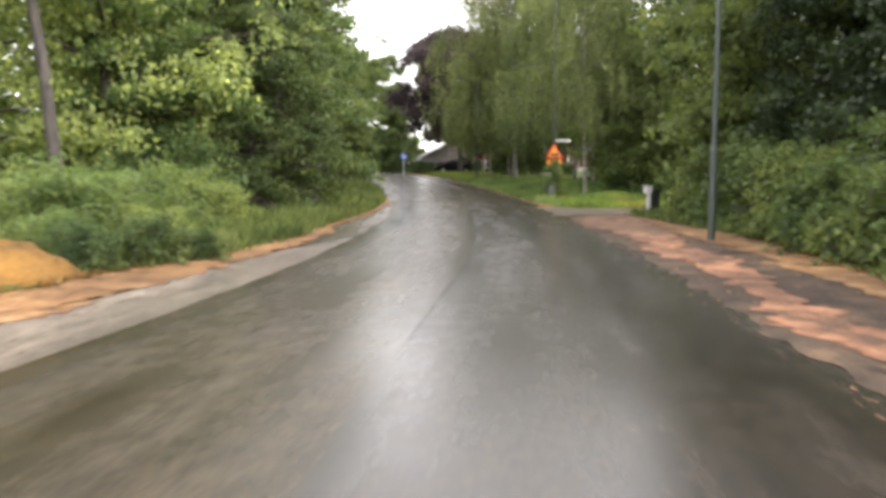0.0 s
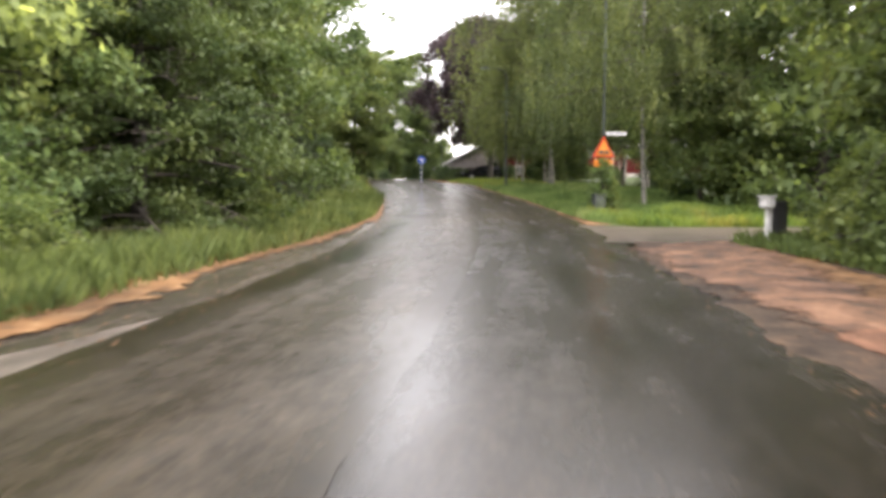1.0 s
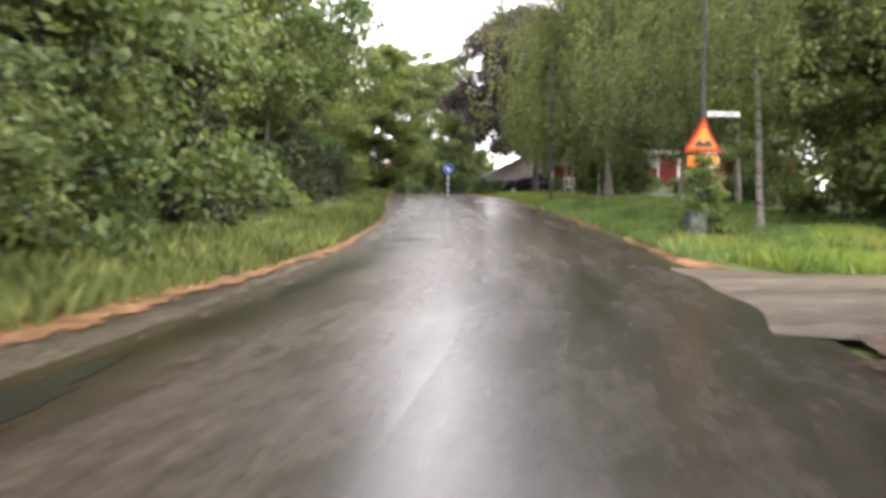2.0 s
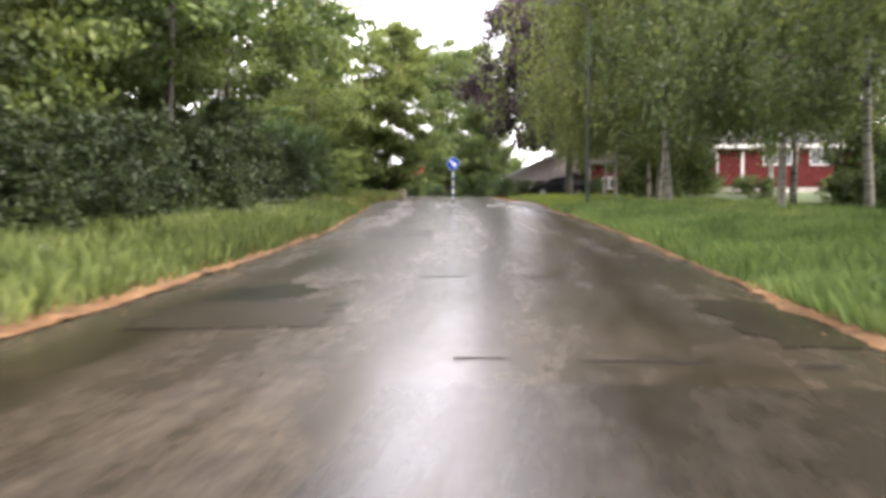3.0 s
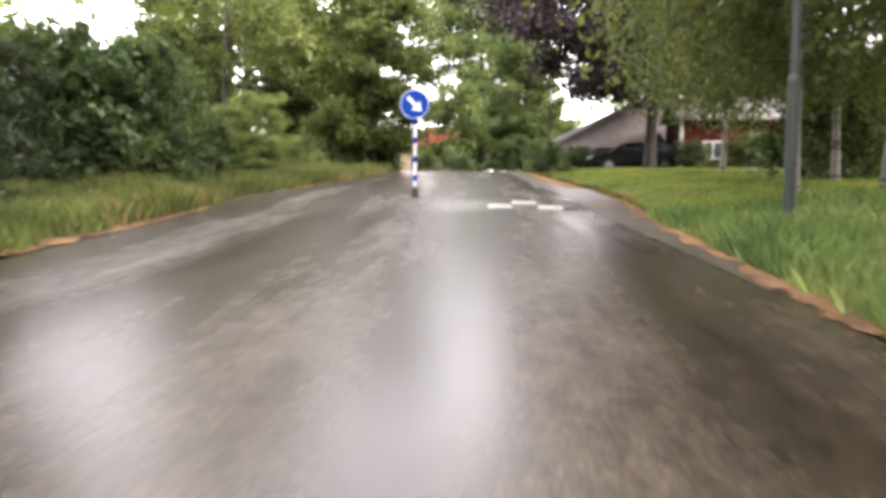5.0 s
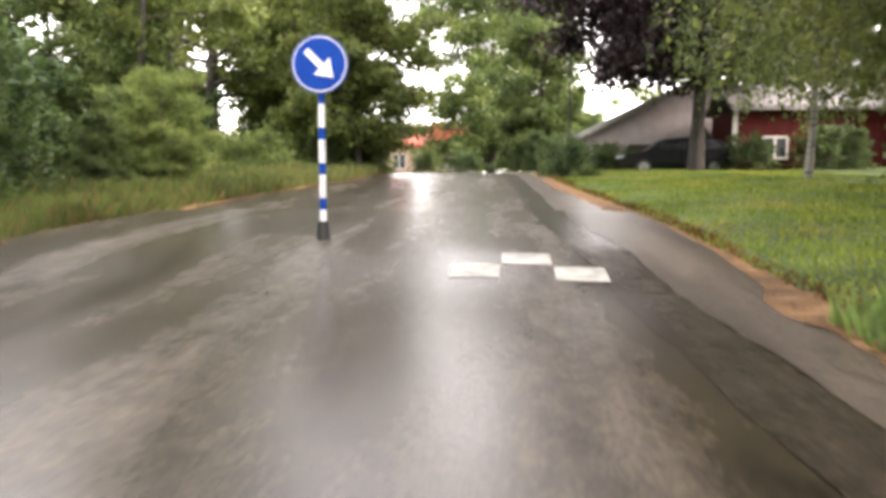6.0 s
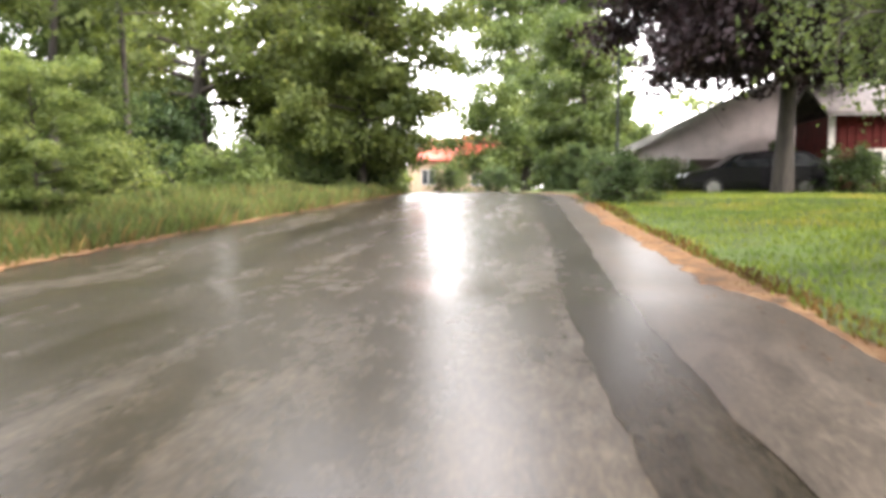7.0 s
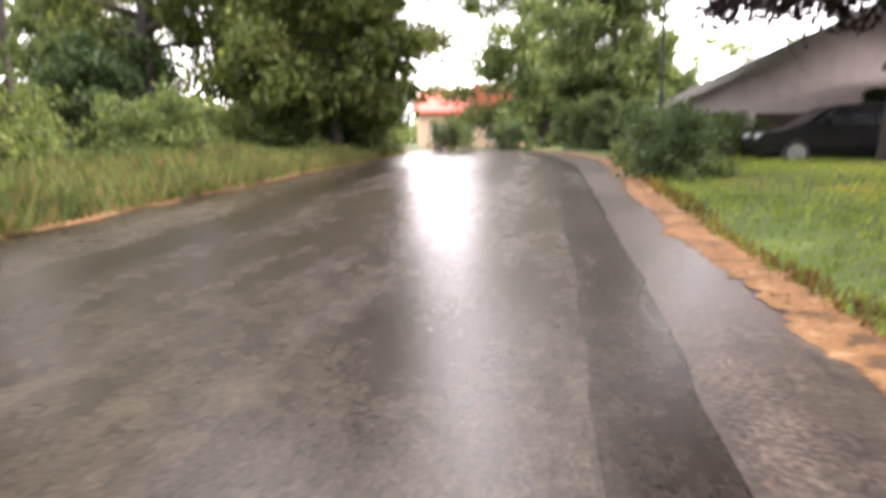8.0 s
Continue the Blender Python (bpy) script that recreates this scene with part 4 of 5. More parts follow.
def red_outbuilding():
    root = thing("outbuilding", 0, 0, 0, 0, "small red boarded outbuilding with white corners", "shed")
    y = 86.0
    b = part("wall", boxed(18.1, 24.4, y, y + 3.6, 1.9, 4.65), RED_WOOD, root, "red boarded wall")
    boards(b, 18.2, 24.4, y, 2.1, 4.64, 0.25, RED_WOOD)
    for x in (18.06, 24.42):
        part("corner_board", boxed(x - 0.09, x + 0.1, y - 0.06, y + 0.02, 2.0, 4.65, bevel=0.006), WHITE_WOOD, root)
    window(root, 19.2, y, 2.75, 0.85, 0.75, 2)
    part("door", boxed(21.6, 22.5, y - 0.05, y + 0.02, 1.95, 3.95, bevel=0.01), DARK_WOOD, root, "dark boarded door")
    bm = prism([(y - 0.4, 4.6), (y + 1.8, 5.7), (y + 4.0, 4.6), (y + 4.0, 4.74), (y + 1.8, 5.85), (y - 0.4, 4.74)], 6.9)
    bmesh.ops.transform(bm, matrix=Matrix(((0, 1, 0, 17.8), (1, 0, 0, 0), (0, 0, 1, 0), (0, 0, 0, 1))), verts=bm.verts[:])
    bmesh.ops.recalc_face_normals(bm, faces=bm.faces[:])
    part("roof", bm, ROOF_GREY, root, "grey roof")


red_outbuilding()


def grey_house():
    """The gable with white bargeboards that faces the road, and the carport under it, its shade a dark panel."""
    root = thing("house", 0, 0, 0, 0, "pale house with a grey-brown gable and white bargeboards", "house")
    y, xl, xm, xr, ze, zr = 90.5, 11.6, 17.8, 24.0, 3.4, 6.4
    part("wall", boxed(xl + 0.9, xr - 0.9, y, y + 12, 1.9, 3.9), PLASTER, root, "pale plastered wall")
    gable = part("gable", prism([(xl + 0.1, ze + 0.05), (xr - 0.1, ze + 0.05), (xm, zr - 0.01)], 12.0), GABLE_GREY, root, "grey-brown boarded gable")
    gable.location = (0, y - 0.05, 0)
    for a, b in ((xl, xm), (xr, xm)):
        sgn = 1 if b > a else -1
        bm = prism([(a - 0.35 * sgn, ze - 0.12), (b, zr), (b, zr + 0.2), (a - 0.35 * sgn, ze + 0.08)], 13.0)
        ob = part("roof", bm, ROOF_GREY, root, "grey tiled roof slope")
        ob.location = (0, y - 0.6, 0)
        bm = prism([(a - 0.4 * sgn, ze - 0.2), (b, zr - 0.06), (b, zr + 0.22), (a - 0.4 * sgn, ze + 0.1)], 0.05)
        ob = part("bargeboard", bm, WHITE_WOOD, root, "white bargeboard")
        ob.location = (0, y - 0.66, 0)
    window(root, 12.9, y, 2.6, 0.8, 0.9, 2)
    # flat dark sheet in place of the carport's shaded inside
    part("carport_shade_panel", boxed(14.6, 19.8, y - 0.08, y - 0.02, 1.9, 3.45, bevel=0.01), DARK_WOOD, root, "dark panel standing in for the shade inside the open carport")
    for x in (14.5, 17.2, 19.9):
        part("carport_post", boxed(x - 0.06, x + 0.06, y - 0.16, y - 0.04, 1.9, 3.5, bevel=0.008), WHITE_WOOD, root)


grey_house()


def far_house():
    root = thing("house", -1.2, 135, 1.7, 0, "beige rendered house with a red tiled roof", "house")
    part("wall", boxed(-4.0, 4.2, 0, 8, 0, 3.4), BEIGE, root, "beige rendered wall")
    part("wing", boxed(1.6, 5.6, -3.0, 6, 0, 2.7), BEIGE, root, "low beige wing")
    bm = prism([(-0.6, 3.3), (4, 5.6), (8.6, 3.3), (8.6, 3.5), (4, 5.85), (-0.6, 3.5)], 9.2)
    bmesh.ops.transform(bm, matrix=Matrix(((0, 1, 0, -4.5), (1, 0, 0, 0), (0, 0, 1, 0), (0, 0, 0, 1))), verts=bm.verts[:])
    bmesh.ops.recalc_face_normals(bm, faces=bm.faces[:])
    part("roof", bm, ROOF_RED, root, "red clay tile roof")
    bm = prism([(1.2, 2.6), (1.9, 5.7), (5.3, 5.7), (6.0, 2.6)], 9.4)
    r = part("wing_roof", bm, ROOF_RED, root, "steep red clay tile roof")
    r.location = (0, -3.4, 0)
    window(root, -2.6, 0, 1.0, 1.3, 1.4, 2)
    window(root, 0.0, 0, 1.0, 1.1, 1.4, 2)
    window(root, 2.8, -3.0, 0.9, 1.5, 1.1, 2)


far_house()


# ---- parked car ----
def car(x, y, turn):
    root = thing("car", x, y, float(road_z(y)) + 0.02, turn, "dark estate car parked in front of the carport", "car")
    side = [(-2.2, 0.3), (-2.25, 0.62), (-2.1, 0.8), (-1.25, 0.97), (-0.55, 1.42), (0.2, 1.5), (1.5, 1.47), (2.1, 1.05), (2.22, 0.9), (2.22, 0.4), (2.1, 0.28),
            (1.72, 0.28), (1.62, 0.5), (1.4, 0.62), (1.18, 0.5), (1.08, 0.26), (-1.02, 0.26), (-1.12, 0.5), (-1.35, 0.62), (-1.58, 0.5), (-1.68, 0.28)]
    bm = prism([(u, w) for u, w in side], 1.76)
    bmesh.ops.translate(bm, vec=(0, -0.88, 0), verts=bm.verts[:])
    for v in bm.verts:
        if v.co.z > 0.95:
            v.co.y *= 1 - 0.28 * min(1, (v.co.z - 0.95) / 0.5)
        elif v.co.z < 0.4:
            v.co.y *= 0.94
    bmesh.ops.bevel(bm, geom=[e for e in bm.edges if abs(e.verts[0].co.y - e.verts[1].co.y) < 0.01 or e.verts[0].co.y * e.verts[1].co.y < 0], offset=0.045, segments=2, affect="EDGES")
    body = part("body", bm, CAR_PAINT, root, "black painted car body")
    for s in (-1, 1):
        for pts in (((-1.05, 0.98), (-0.52, 1.36), (0.3, 1.42), (0.3, 0.99)), ((0.38, 0.99), (0.38, 1.42), (1.35, 1.4), (1.75, 1.1), (1.7, 1.0))):
            wb = bmesh.new()
            vs = [wb.verts.new((u, s * (0.885 - 0.88 * 0.28 * max(0, min(1, (w - 0.95) / 0.5))), w)) for u, w in pts]
            f = wb.faces.new(vs)
            bmesh.ops.solidify(wb, geom=[f], thickness=0.012)
            part("side_window", wb, GLASS, body, "dark side window")
        part("mirror", boxed(-0.85, -0.68, s * 0.98 - 0.08, s * 0.98 + 0.08, 0.98, 1.12, bevel=0.03), CAR_PAINT, body)
        part("headlight", boxed(-2.22, -2.0, s * 0.66 - 0.16, s * 0.66 + 0.16, 0.64, 0.79, bevel=0.03), LAMP_CLEAR, body, "clear headlight")
        part("tail_light", boxed(2.13, 2.25, s * 0.7 - 0.1, s * 0.7 + 0.1, 0.7, 1.0, bevel=0.02), LAMP_RED, body, "red tail light")
    for u in (-1.35, 1.4):
        for s in (-1, 1):
            w = bmesh.new()
            bmesh.ops.create_cone(w, cap_ends=True, segments=24, radius1=0.32, radius2=0.32, depth=0.21, matrix=Matrix.Translation((u, s * 0.78, 0.32)) @ Matrix.Rotation(math.pi / 2, 4, "X"))
            bmesh.ops.bevel(w, geom=w.edges[:], offset=0.03, segments=2, affect="EDGES")
            wheel = part("wheel", w, RUBBER, root, "black tyre")
            r = bmesh.new()
            bmesh.ops.create_cone(r, cap_ends=True, segments=20, radius1=0.21, radius2=0.17, depth=0.03, matrix=Matrix.Translation((u, s * 0.892, 0.32)) @ Matrix.Rotation(s * math.pi / 2, 4, "X"))
            part("rim", r, ALLOY, wheel, "alloy rim")
    wb = bmesh.new()
    f = wb.faces.new([wb.verts.new(c) for c in ((-1.2, -0.78, 1.0), (-1.2, 0.78, 1.0), (-0.6, 0.64, 1.4), (-0.6, -0.64, 1.4))])
    bmesh.ops.solidify(wb, geom=[f], thickness=0.015)
    part("windscreen", wb, GLASS, body, "windscreen")


car(15.75, 86.2, 0)


# ---- trees, largest first ----
def avenue():
    maple = tree("tree", "tall green maple with a dense leafy crown", 11, 12.5, 5.0, LEAF, BARK, 0.16, 36, "round", 40000, 0.29, 1.2, every=2, flat=0.55)
    oak = tree("tree", "tall broadleaf tree with yellow-green spring leaves", 12, 13.5, 5.2, LEAF_LIGHT, BARK, 0.14, 36, "round", 34000, 0.29, 1.05, every=2, flat=0.55)
    thick = tree("tree", "bushy dark green tree with leaves down to the grass", 13, 9.5, 3.3, LEAF_DARK, BARK, 0.03, 40, "bush", 26000, 0.21, 0.55, 0.8, rise=0.25)
    leafy = tree("tree", "bushy fresh green tree at the wood's edge", 14, 10.5, 3.6, LEAF, BARK, 0.03, 38, "bush", 28000, 0.23, 0.85, 0.6, rise=0.35, every=2, flat=0.55)
    slim = tree("tree", "slender tree with a bare dark trunk and high crown", 15, 13.0, 3.8, LEAF, DARK_BARK, 0.36, 26, "round", 14000, 0.27, 0.7, trunk_r=0.08)
    birch = tree("birch_tree", "weeping silver birch with white bark", 16, 14.5, 4.2, BIRCH_LEAF, BIRCH_BARK, 0.2, 34, "round", 56000, 0.135, 0.55, 0.9, 0.8, 3.6, 0.072, 1.0, category="birch", floor=2.15)
    birch_b = tree("birch_tree", "tall silver birch with hanging twigs", 17, 13.5, 3.8, BIRCH_LEAF, BIRCH_BARK, 0.22, 32, "round", 54000, 0.135, 0.55, 0.9, 0.8, 3.6, 0.07, 0.8, category="birch", floor=2.2)
    birch_c = tree("birch_tree", "tall silver birch with a high hanging crown", 27, 14.0, 4.6, BIRCH_LEAF, BIRCH_BARK, 0.34, 32, "round", 46000, 0.155, 0.6, 0.9, 0.6, 2.6, 0.075, 0.6, category="birch", floor=3.7)
    beech = tree("copper_beech", "large copper beech with dark purple leaves", 18, 16.0, 5.7, BEECH_LEAF, DARK_BARK, 0.23, 54, "round", 190000, 0.26, 1.4, 0.5, hang=0.5, trunk_r=0.24, lean=-1.2, floor=3.9, category="tree")

    pale = tree("tree", "pale yellow-green young tree with airy spring leaves", 19, 12.5, 4.4, LEAF_PALE, BARK, 0.1, 30, "round", 18000, 0.24, 0.95, every=2, flat=0.6)
    bare = tree("tree", "tall tree with a bare brown stem and a high pale crown", 22, 16.0, 4.2, LEAF_PALE, DARK_BARK, 0.55, 22, "round", 11000, 0.26, 0.7, trunk_r=0.14, lean=-4.0)
    # crown in the green that has shade mixed into it
    shady = tree("tree", "tall green garden tree with dense leaves coloured dark for shade", 20, 12.0, 4.0, LEAF_SHADE, BARK, 0.03, 40, "bush", 28000, 0.24, 0.85, 0.6, rise=0.35, every=2, flat=0.55)

    hornbeam = tree("tree", "broad bushy tree with layered drooping dark green branches", 23, 7.8, 2.9, LEAF_HEDGE, DARK_BARK, 0.03, 52, "bush", 70000, 0.125, 0.62, 0.9, rise=0.16, hang=0.5, every=4, flat=0.4)
    stout = tree("tree", "old tree with a stout dark trunk and open crown", 24, 13.0, 5.5, LEAF, DARK_BARK, 0.3, 34, "round", 20000, 0.3, 0.8, trunk_r=0.36)

    great = tree("tree", "great broad green tree beyond the bend of the road", 26, 18.0, 6.9, LEAF, DARK_BARK, 0.08, 48, "round", 80000, 0.33, 1.35, 0.6, trunk_r=0.3, every=2, flat=0.6)
    tall = tree("tree", "tall narrow green tree dense down to the ground", 25, 14.5, 2.9, LEAF, DARK_BARK, 0.1, 50, "round", 54000, 0.25, 0.85, 0.6, lean=0.8, rise=0.3, every=2, flat=0.6)

    # the wood on the road's inner side
    plant(hornbeam, -2.3, 26.0, 20, 1.0)
    plant(pale, -5.8, 30.0, 10, 1.05)
    plant(oak, -5.4, 24.6, 70, 0.55)
    plant(pale, -6.0, 23.2, 200, 0.95)
    plant(pale, -9.2, 21.5, 75, 0.85)
    plant(pale, -12.5, 25.0, 120, 0.9)
    plant(oak, -4.6, 32.0, 300, 0.9)
    plant(bare, -6.15, 19.7, 0)
    plant(leafy, -1.6, 31.5, 190, 1.0)
    plant(pale, -4.4, 34.5, 160, 1.0)
    plant(slim, -2.2, 38.5, 120)
    plant(shady, -2.6, 41.0, 200, 0.6)
    plant(maple, -4.6, 44.0, 220, 0.85)
    plant(shady, -2.6, 47.0, 60, 0.5)
    plant(shady, -2.2, 53.5, 160, 0.48)
    plant(shady, -2.4, 60.5, 260, 0.45)
    plant(slim, -1.2, 50.0, 200, 1.1)
    plant(slim, -1.6, 57.5, 80, 1.15)
    plant(slim, -4.5, 57.0, 300, 1.0)
    plant(shady, -1.4, 56.5, 300, 0.6)
    plant(slim, -5.0, 62.0, 20, 1.1)
    plant(leafy, -4.0, 79.5, 40, 0.6)
    plant(slim, -3.6, 82.0, 140, 1.05)
    plant(slim, -1.6, 76.0, 260, 1.0)
    plant(leafy, -2.8, 73.5, 140, 0.55)
    plant(oak, 0.9, 72.0, 40, 0.38)
    plant(maple, -4.2, 52.0, 10, 0.8)
    plant(shady, 0.7, 58.5, 70, 0.36)
    plant(thick, -0.2, 66.5, 10, 0.42)
    plant(shady, -1.2, 62.5, 120, 0.45)
    plant(thick, 0.3, 70.5, 230, 0.47)
    plant(pale, -9.5, 34.0, 33, 1.0)
    plant(leafy, -8.5, 46.0, 300, 0.9)
    plant(leafy, -7.5, 54.0, 80, 0.8)
    plant(tall, 2.0, 89.0, 0, 1.0)
    plant(stout, -6.2, 92.0, 60, 1.0)
    plant(maple, -12.0, 97.0, 160, 0.8)
    plant(maple, -2.2, 96.0, 260, 0.95)
    plant(oak, -2.0, 103.0, 290, 1.0)

    # beyond the road's end
    plant(great, 7.2, 121.0, 45, 1.0)
    plant(maple, 6.0, 146.0, 45, 1.0)
    plant(oak, 12.5, 128.0, 45, 0.9)
    plant(oak, 8.6, 129.0, 200, 0.75)
    plant(thick, 10.6, 97.5, 200, 0.6)
    plant(tall, 11.1, 100.0, 180, 0.85)
    plant(maple, -8.0, 112.0, 75, 1.2)

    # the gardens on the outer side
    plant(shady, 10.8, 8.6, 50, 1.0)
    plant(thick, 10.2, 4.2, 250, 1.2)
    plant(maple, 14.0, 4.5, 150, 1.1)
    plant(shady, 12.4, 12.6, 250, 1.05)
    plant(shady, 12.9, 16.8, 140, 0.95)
    plant(maple, 14.6, 19.8, 200, 1.0)
    plant(maple, 15.8, 11.0, 20, 1.1)
    plant(leafy, 18.5, 7.0, 60, 1.1)
    plant(leafy, 19.0, 14.5, 160, 1.1)
    plant(oak, 16.4, 37.5, 20, 0.95)
    plant(leafy, 19.5, 34.5, 110, 1.35)
    plant(maple, 21.5, 42.0, 300, 0.95)
    plant(birch, 17.0, 50.9, 0, 1.2)
    plant(birch_b, 14.9, 63.5, 140, 0.95)
    plant(birch, 19.3, 50.2, 80, 1.1)
    plant(birch, 15.7, 57.8, 120, 1.2)
    plant(birch, 20.6, 57.8, 200, 1.1)
    plant(birch_b, 17.9, 68.5, 260, 1.15)
    plant(birch_b, 17.0, 75.5, 30, 1.1)
    plant(birch, 17.2, 64.5, 300, 1.1)
    plant(birch_c, 13.6, 36.4, 120, 0.85)
    plant(birch_c, 23.6, 66.5, 170, 1.12)
    plant(birch_c, 28.2, 68.5, 250, 1.15)
    plant(birch_c, 26.0, 72.0, 50, 1.2)
    plant(beech, 16.3, 84.8, 0)
    plant(maple, 30.0, 112.0, 200, 1.0)
    plant(oak, 33.0, 100.0, 20, 1.0)
    plant(maple, 39.0, 101.0, 90, 1.0)
    plant(thick, 21.2, 82.5, 0, 0.4)
    plant(thick, 17.4, 88.8, 120, 0.48)


avenue()


def shrubs():
    """Hedges, brambles and thickets along the garden side, the wood's edge, the houses and the road's far end."""
    hedge = tree("shrub", "dense broad-leaved shrub with wet green leaves", 31, 1.75, 1.35, LEAF, BARK, 0.02, 26, "bush", 8000, 0.14, 0.28, 0.3, trunk_r=0.03, category="shrub", subs=5)
    low = tree("shrub", "low light green bramble thicket at the wood's edge", 32, 1.3, 1.4, LEAF_LIGHT, BARK, 0.02, 24, "bush", 5500, 0.13, 0.3, 0.2, trunk_r=0.02, category="shrub", subs=5)
    dark = tree("shrub", "dark green rounded garden bush", 33, 1.5, 1.2, LEAF_DARK, BARK, 0.02, 22, "bush", 3600, 0.15, 0.3, 0.3, trunk_r=0.03, category="shrub", subs=5)
    bank = tree("shrub", "high dark thicket of young trees and brambles", 35, 3.6, 2.3, LEAF_DARK, BARK, 0.02, 26, "bush", 7000, 0.25, 0.5, 0.5, trunk_r=0.04, category="shrub", subs=5)
    # thicket leaves carry the wood's shade in their colour
    deep = tree("shrub", "dense green thicket under the wood's edge, coloured dark for shade", 36, 3.4, 2.2, LEAF_SHADE, BARK, 0.02, 26, "bush", 9000, 0.2, 0.5, 0.5, trunk_r=0.04, category="shrub", subs=5)
    climber = tree("shrub", "tall leafy suckers growing round the sign post", 34, 2.0, 0.36, LEAF_LIGHT, BARK, 0.05, 16, "bush", 1800, 0.12, 0.15, 0.3, trunk_r=0.02, category="shrub", subs=4)
    for x, y, a, s in ((6.5, 4.6, 0, 0.8), (6.95, 6.5, 40, 0.82), (7.45, 8.4, 90, 0.85), (8, 10.2, 160, 0.9), (9, 12.2, 220, 1.05), (9.9, 14.4, 300, 1.2), (10.8, 16.6, 15, 1.3), (11, 18.8, 77, 1.25), (11.7, 20.8, 140, 1.1), (9, 8, 33, 1.3), (9.9, 10.4, 66, 1.4), (6, 2.6, 10, 0.85)):
        plant(hedge, x, y, a, s)
    for x, y, a, s in ((-3.6, 12.6, 0, 0.75), (-4.9, 13.6, 70, 1), (-3, 15.2, 140, 0.85), (-4.7, 16.6, 200, 1.1), (-2.6, 17.8, 260, 0.9), (-6.5, 15.2, 300, 0.95), (-4, 19.4, 30, 1.1), (-6.9, 12.6, 99, 1.1), (-5.3, 11, 150, 0.8), (-4.4, 12.4, 40, 0.95), (-3.6, 14.2, 100, 1), (-6, 17.5, 10, 1.1), (-2.6, 20.8, 10, 0.85), (-8.2, 17, 44, 1), (-4.4, 22.4, 80, 1.8), (-3.7, 20.9, 200, 1.3)):
        plant(low, x, y, a, s)
    for x, y, a, s in ((-2.6, 79.5, 10, 1.5), (-4.6, 81, 200, 1.8), (-1.2, 84, 80, 1.4), (-6.5, 79, 140, 1.9), (0.2, 95.5, 40, 1.7), (-1.8, 97.5, 90, 1.9), (-5.5, 83, 30, 1.5), (-7.5, 86, 90, 1.7), (-2, 90, 200, 1.1), (-5, 90.5, 260, 1.3), (-9, 84, 150, 1.2), (-3.6, 93, 20, 1.3)):
        plant(low, x, y, a, s)
    for x, y, a, s in ((11.2, 81.2, 0, 0.75), (11.2, 83, 70, 0.8), (11.3, 84.9, 140, 0.9), (11.5, 87, 30, 1), (11.6, 89, 210, 1.1), (18.3, 84.6, 0, 1.05), (20.9, 84.4, 50, 1.25), (13, 87.6, 90, 0.9), (14.2, 88.6, 10, 0.8)):
        plant(dark, x, y, a, s)
    for x, y, a, s in ((21.4, 54.5, 0, 1), (23, 66, 80, 0.8), (26, 76, 120, 0.9), (20.5, 50.5, 200, 1.2), (23.5, 77, 10, 1.2), (26.3, 81.8, 60, 0.85), (34.8, 81.8, 160, 0.9), (24.9, 82, 100, 0.8), (17.5, 41.5, 0, 0.9)):
        plant(dark, x, y, a, s)
    for x, y, a, s in ((-3, 10.2, 0, 0.5), (-2.4, 10.9, 70, 0.55), (-1.75, 11.5, 30, 0.45)):
        plant(dark, x, y, a, s)
    for x, y, a, s in ((-3.6, 11.2, 150, 0.6), (-2.6, 12, 220, 0.65)):
        plant(low, x, y, a, s)
    for x, y, a, s in ((19.2, 38.2, 100, 1.1), (16.6, 31.8, 30, 0.9)):
        plant(dark, x, y, a, s)
    plant(dark, -1.2, 34, 10, 0.8)
    for x, y, a, s in ((2, 92, 190, 1.2), (0.9, 88.2, 30, 1.2), (2, 90.4, 80, 1.3), (4.2, 98, 0, 1.1), (6, 106, 40, 1.2)):
        plant(dark, x, y, a, s)
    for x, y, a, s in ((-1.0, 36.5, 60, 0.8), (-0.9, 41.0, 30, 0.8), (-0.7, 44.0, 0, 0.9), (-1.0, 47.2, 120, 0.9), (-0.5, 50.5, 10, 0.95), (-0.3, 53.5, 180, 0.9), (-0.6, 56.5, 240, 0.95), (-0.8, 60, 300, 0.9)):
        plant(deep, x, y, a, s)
    for x, y, a, s in ((-4.2, 29, 0, 1), (-1.6, 65.5, 30, 1), (-2.2, 69.5, 90, 0.9), (-7.5, 31, 40, 1.3), (-7.5, 42, 200, 1.3), (-7, 50, 100, 1.3), (-7, 58.5, 20, 1.2), (-6.5, 67, 310, 1.2), (-9.5, 73, 70, 1.1), (-13, 70, 10, 1.4)):
        plant(bank, x, y, a, s)
    for x, y, a, s in ((-7, 90, 10, 1), (-2.6, 110, 0, 1), (-12, 80, 40, 1.3), (-14, 88, 80, 1.4), (-10, 96, 120, 1.3), (-1, 92.5, 200, 0.6), (0.6, 90.2, 60, 0.75)):
        plant(bank, x, y, a, s)
    for x, y, a, s in ((13.2, 100, 50, 0.9), (10.6, 99.5, 10, 0.6), (9.6, 104, 100, 0.7), (11.8, 94, 60, 0.5), (6.5, 128, 20, 0.9), (14.5, 111, 20, 0.9)):
        plant(bank, x, y, a, s)
    for x, y, a, s in ((22.5, 37.5, 0, 1.2), (22.5, 31.5, 180, 1), (24.5, 33, 70, 1.3), (15.2, 23.2, 0, 0.85), (17.8, 22.3, 120, 1.1)):
        plant(bank, x, y, a, s)
    for x, y, a, s in ((25, 44, 90, 1.2), (26, 50.5, 20, 1.1), (31, 56, 60, 1.2), (18.6, 70.5, 0, 0.75), (21.3, 72.5, 80, 0.8), (23.4, 57, 30, 0.8)):
        plant(bank, x, y, a, s)
    plant(climber, 11.1, 34.15, 0, 0.98)
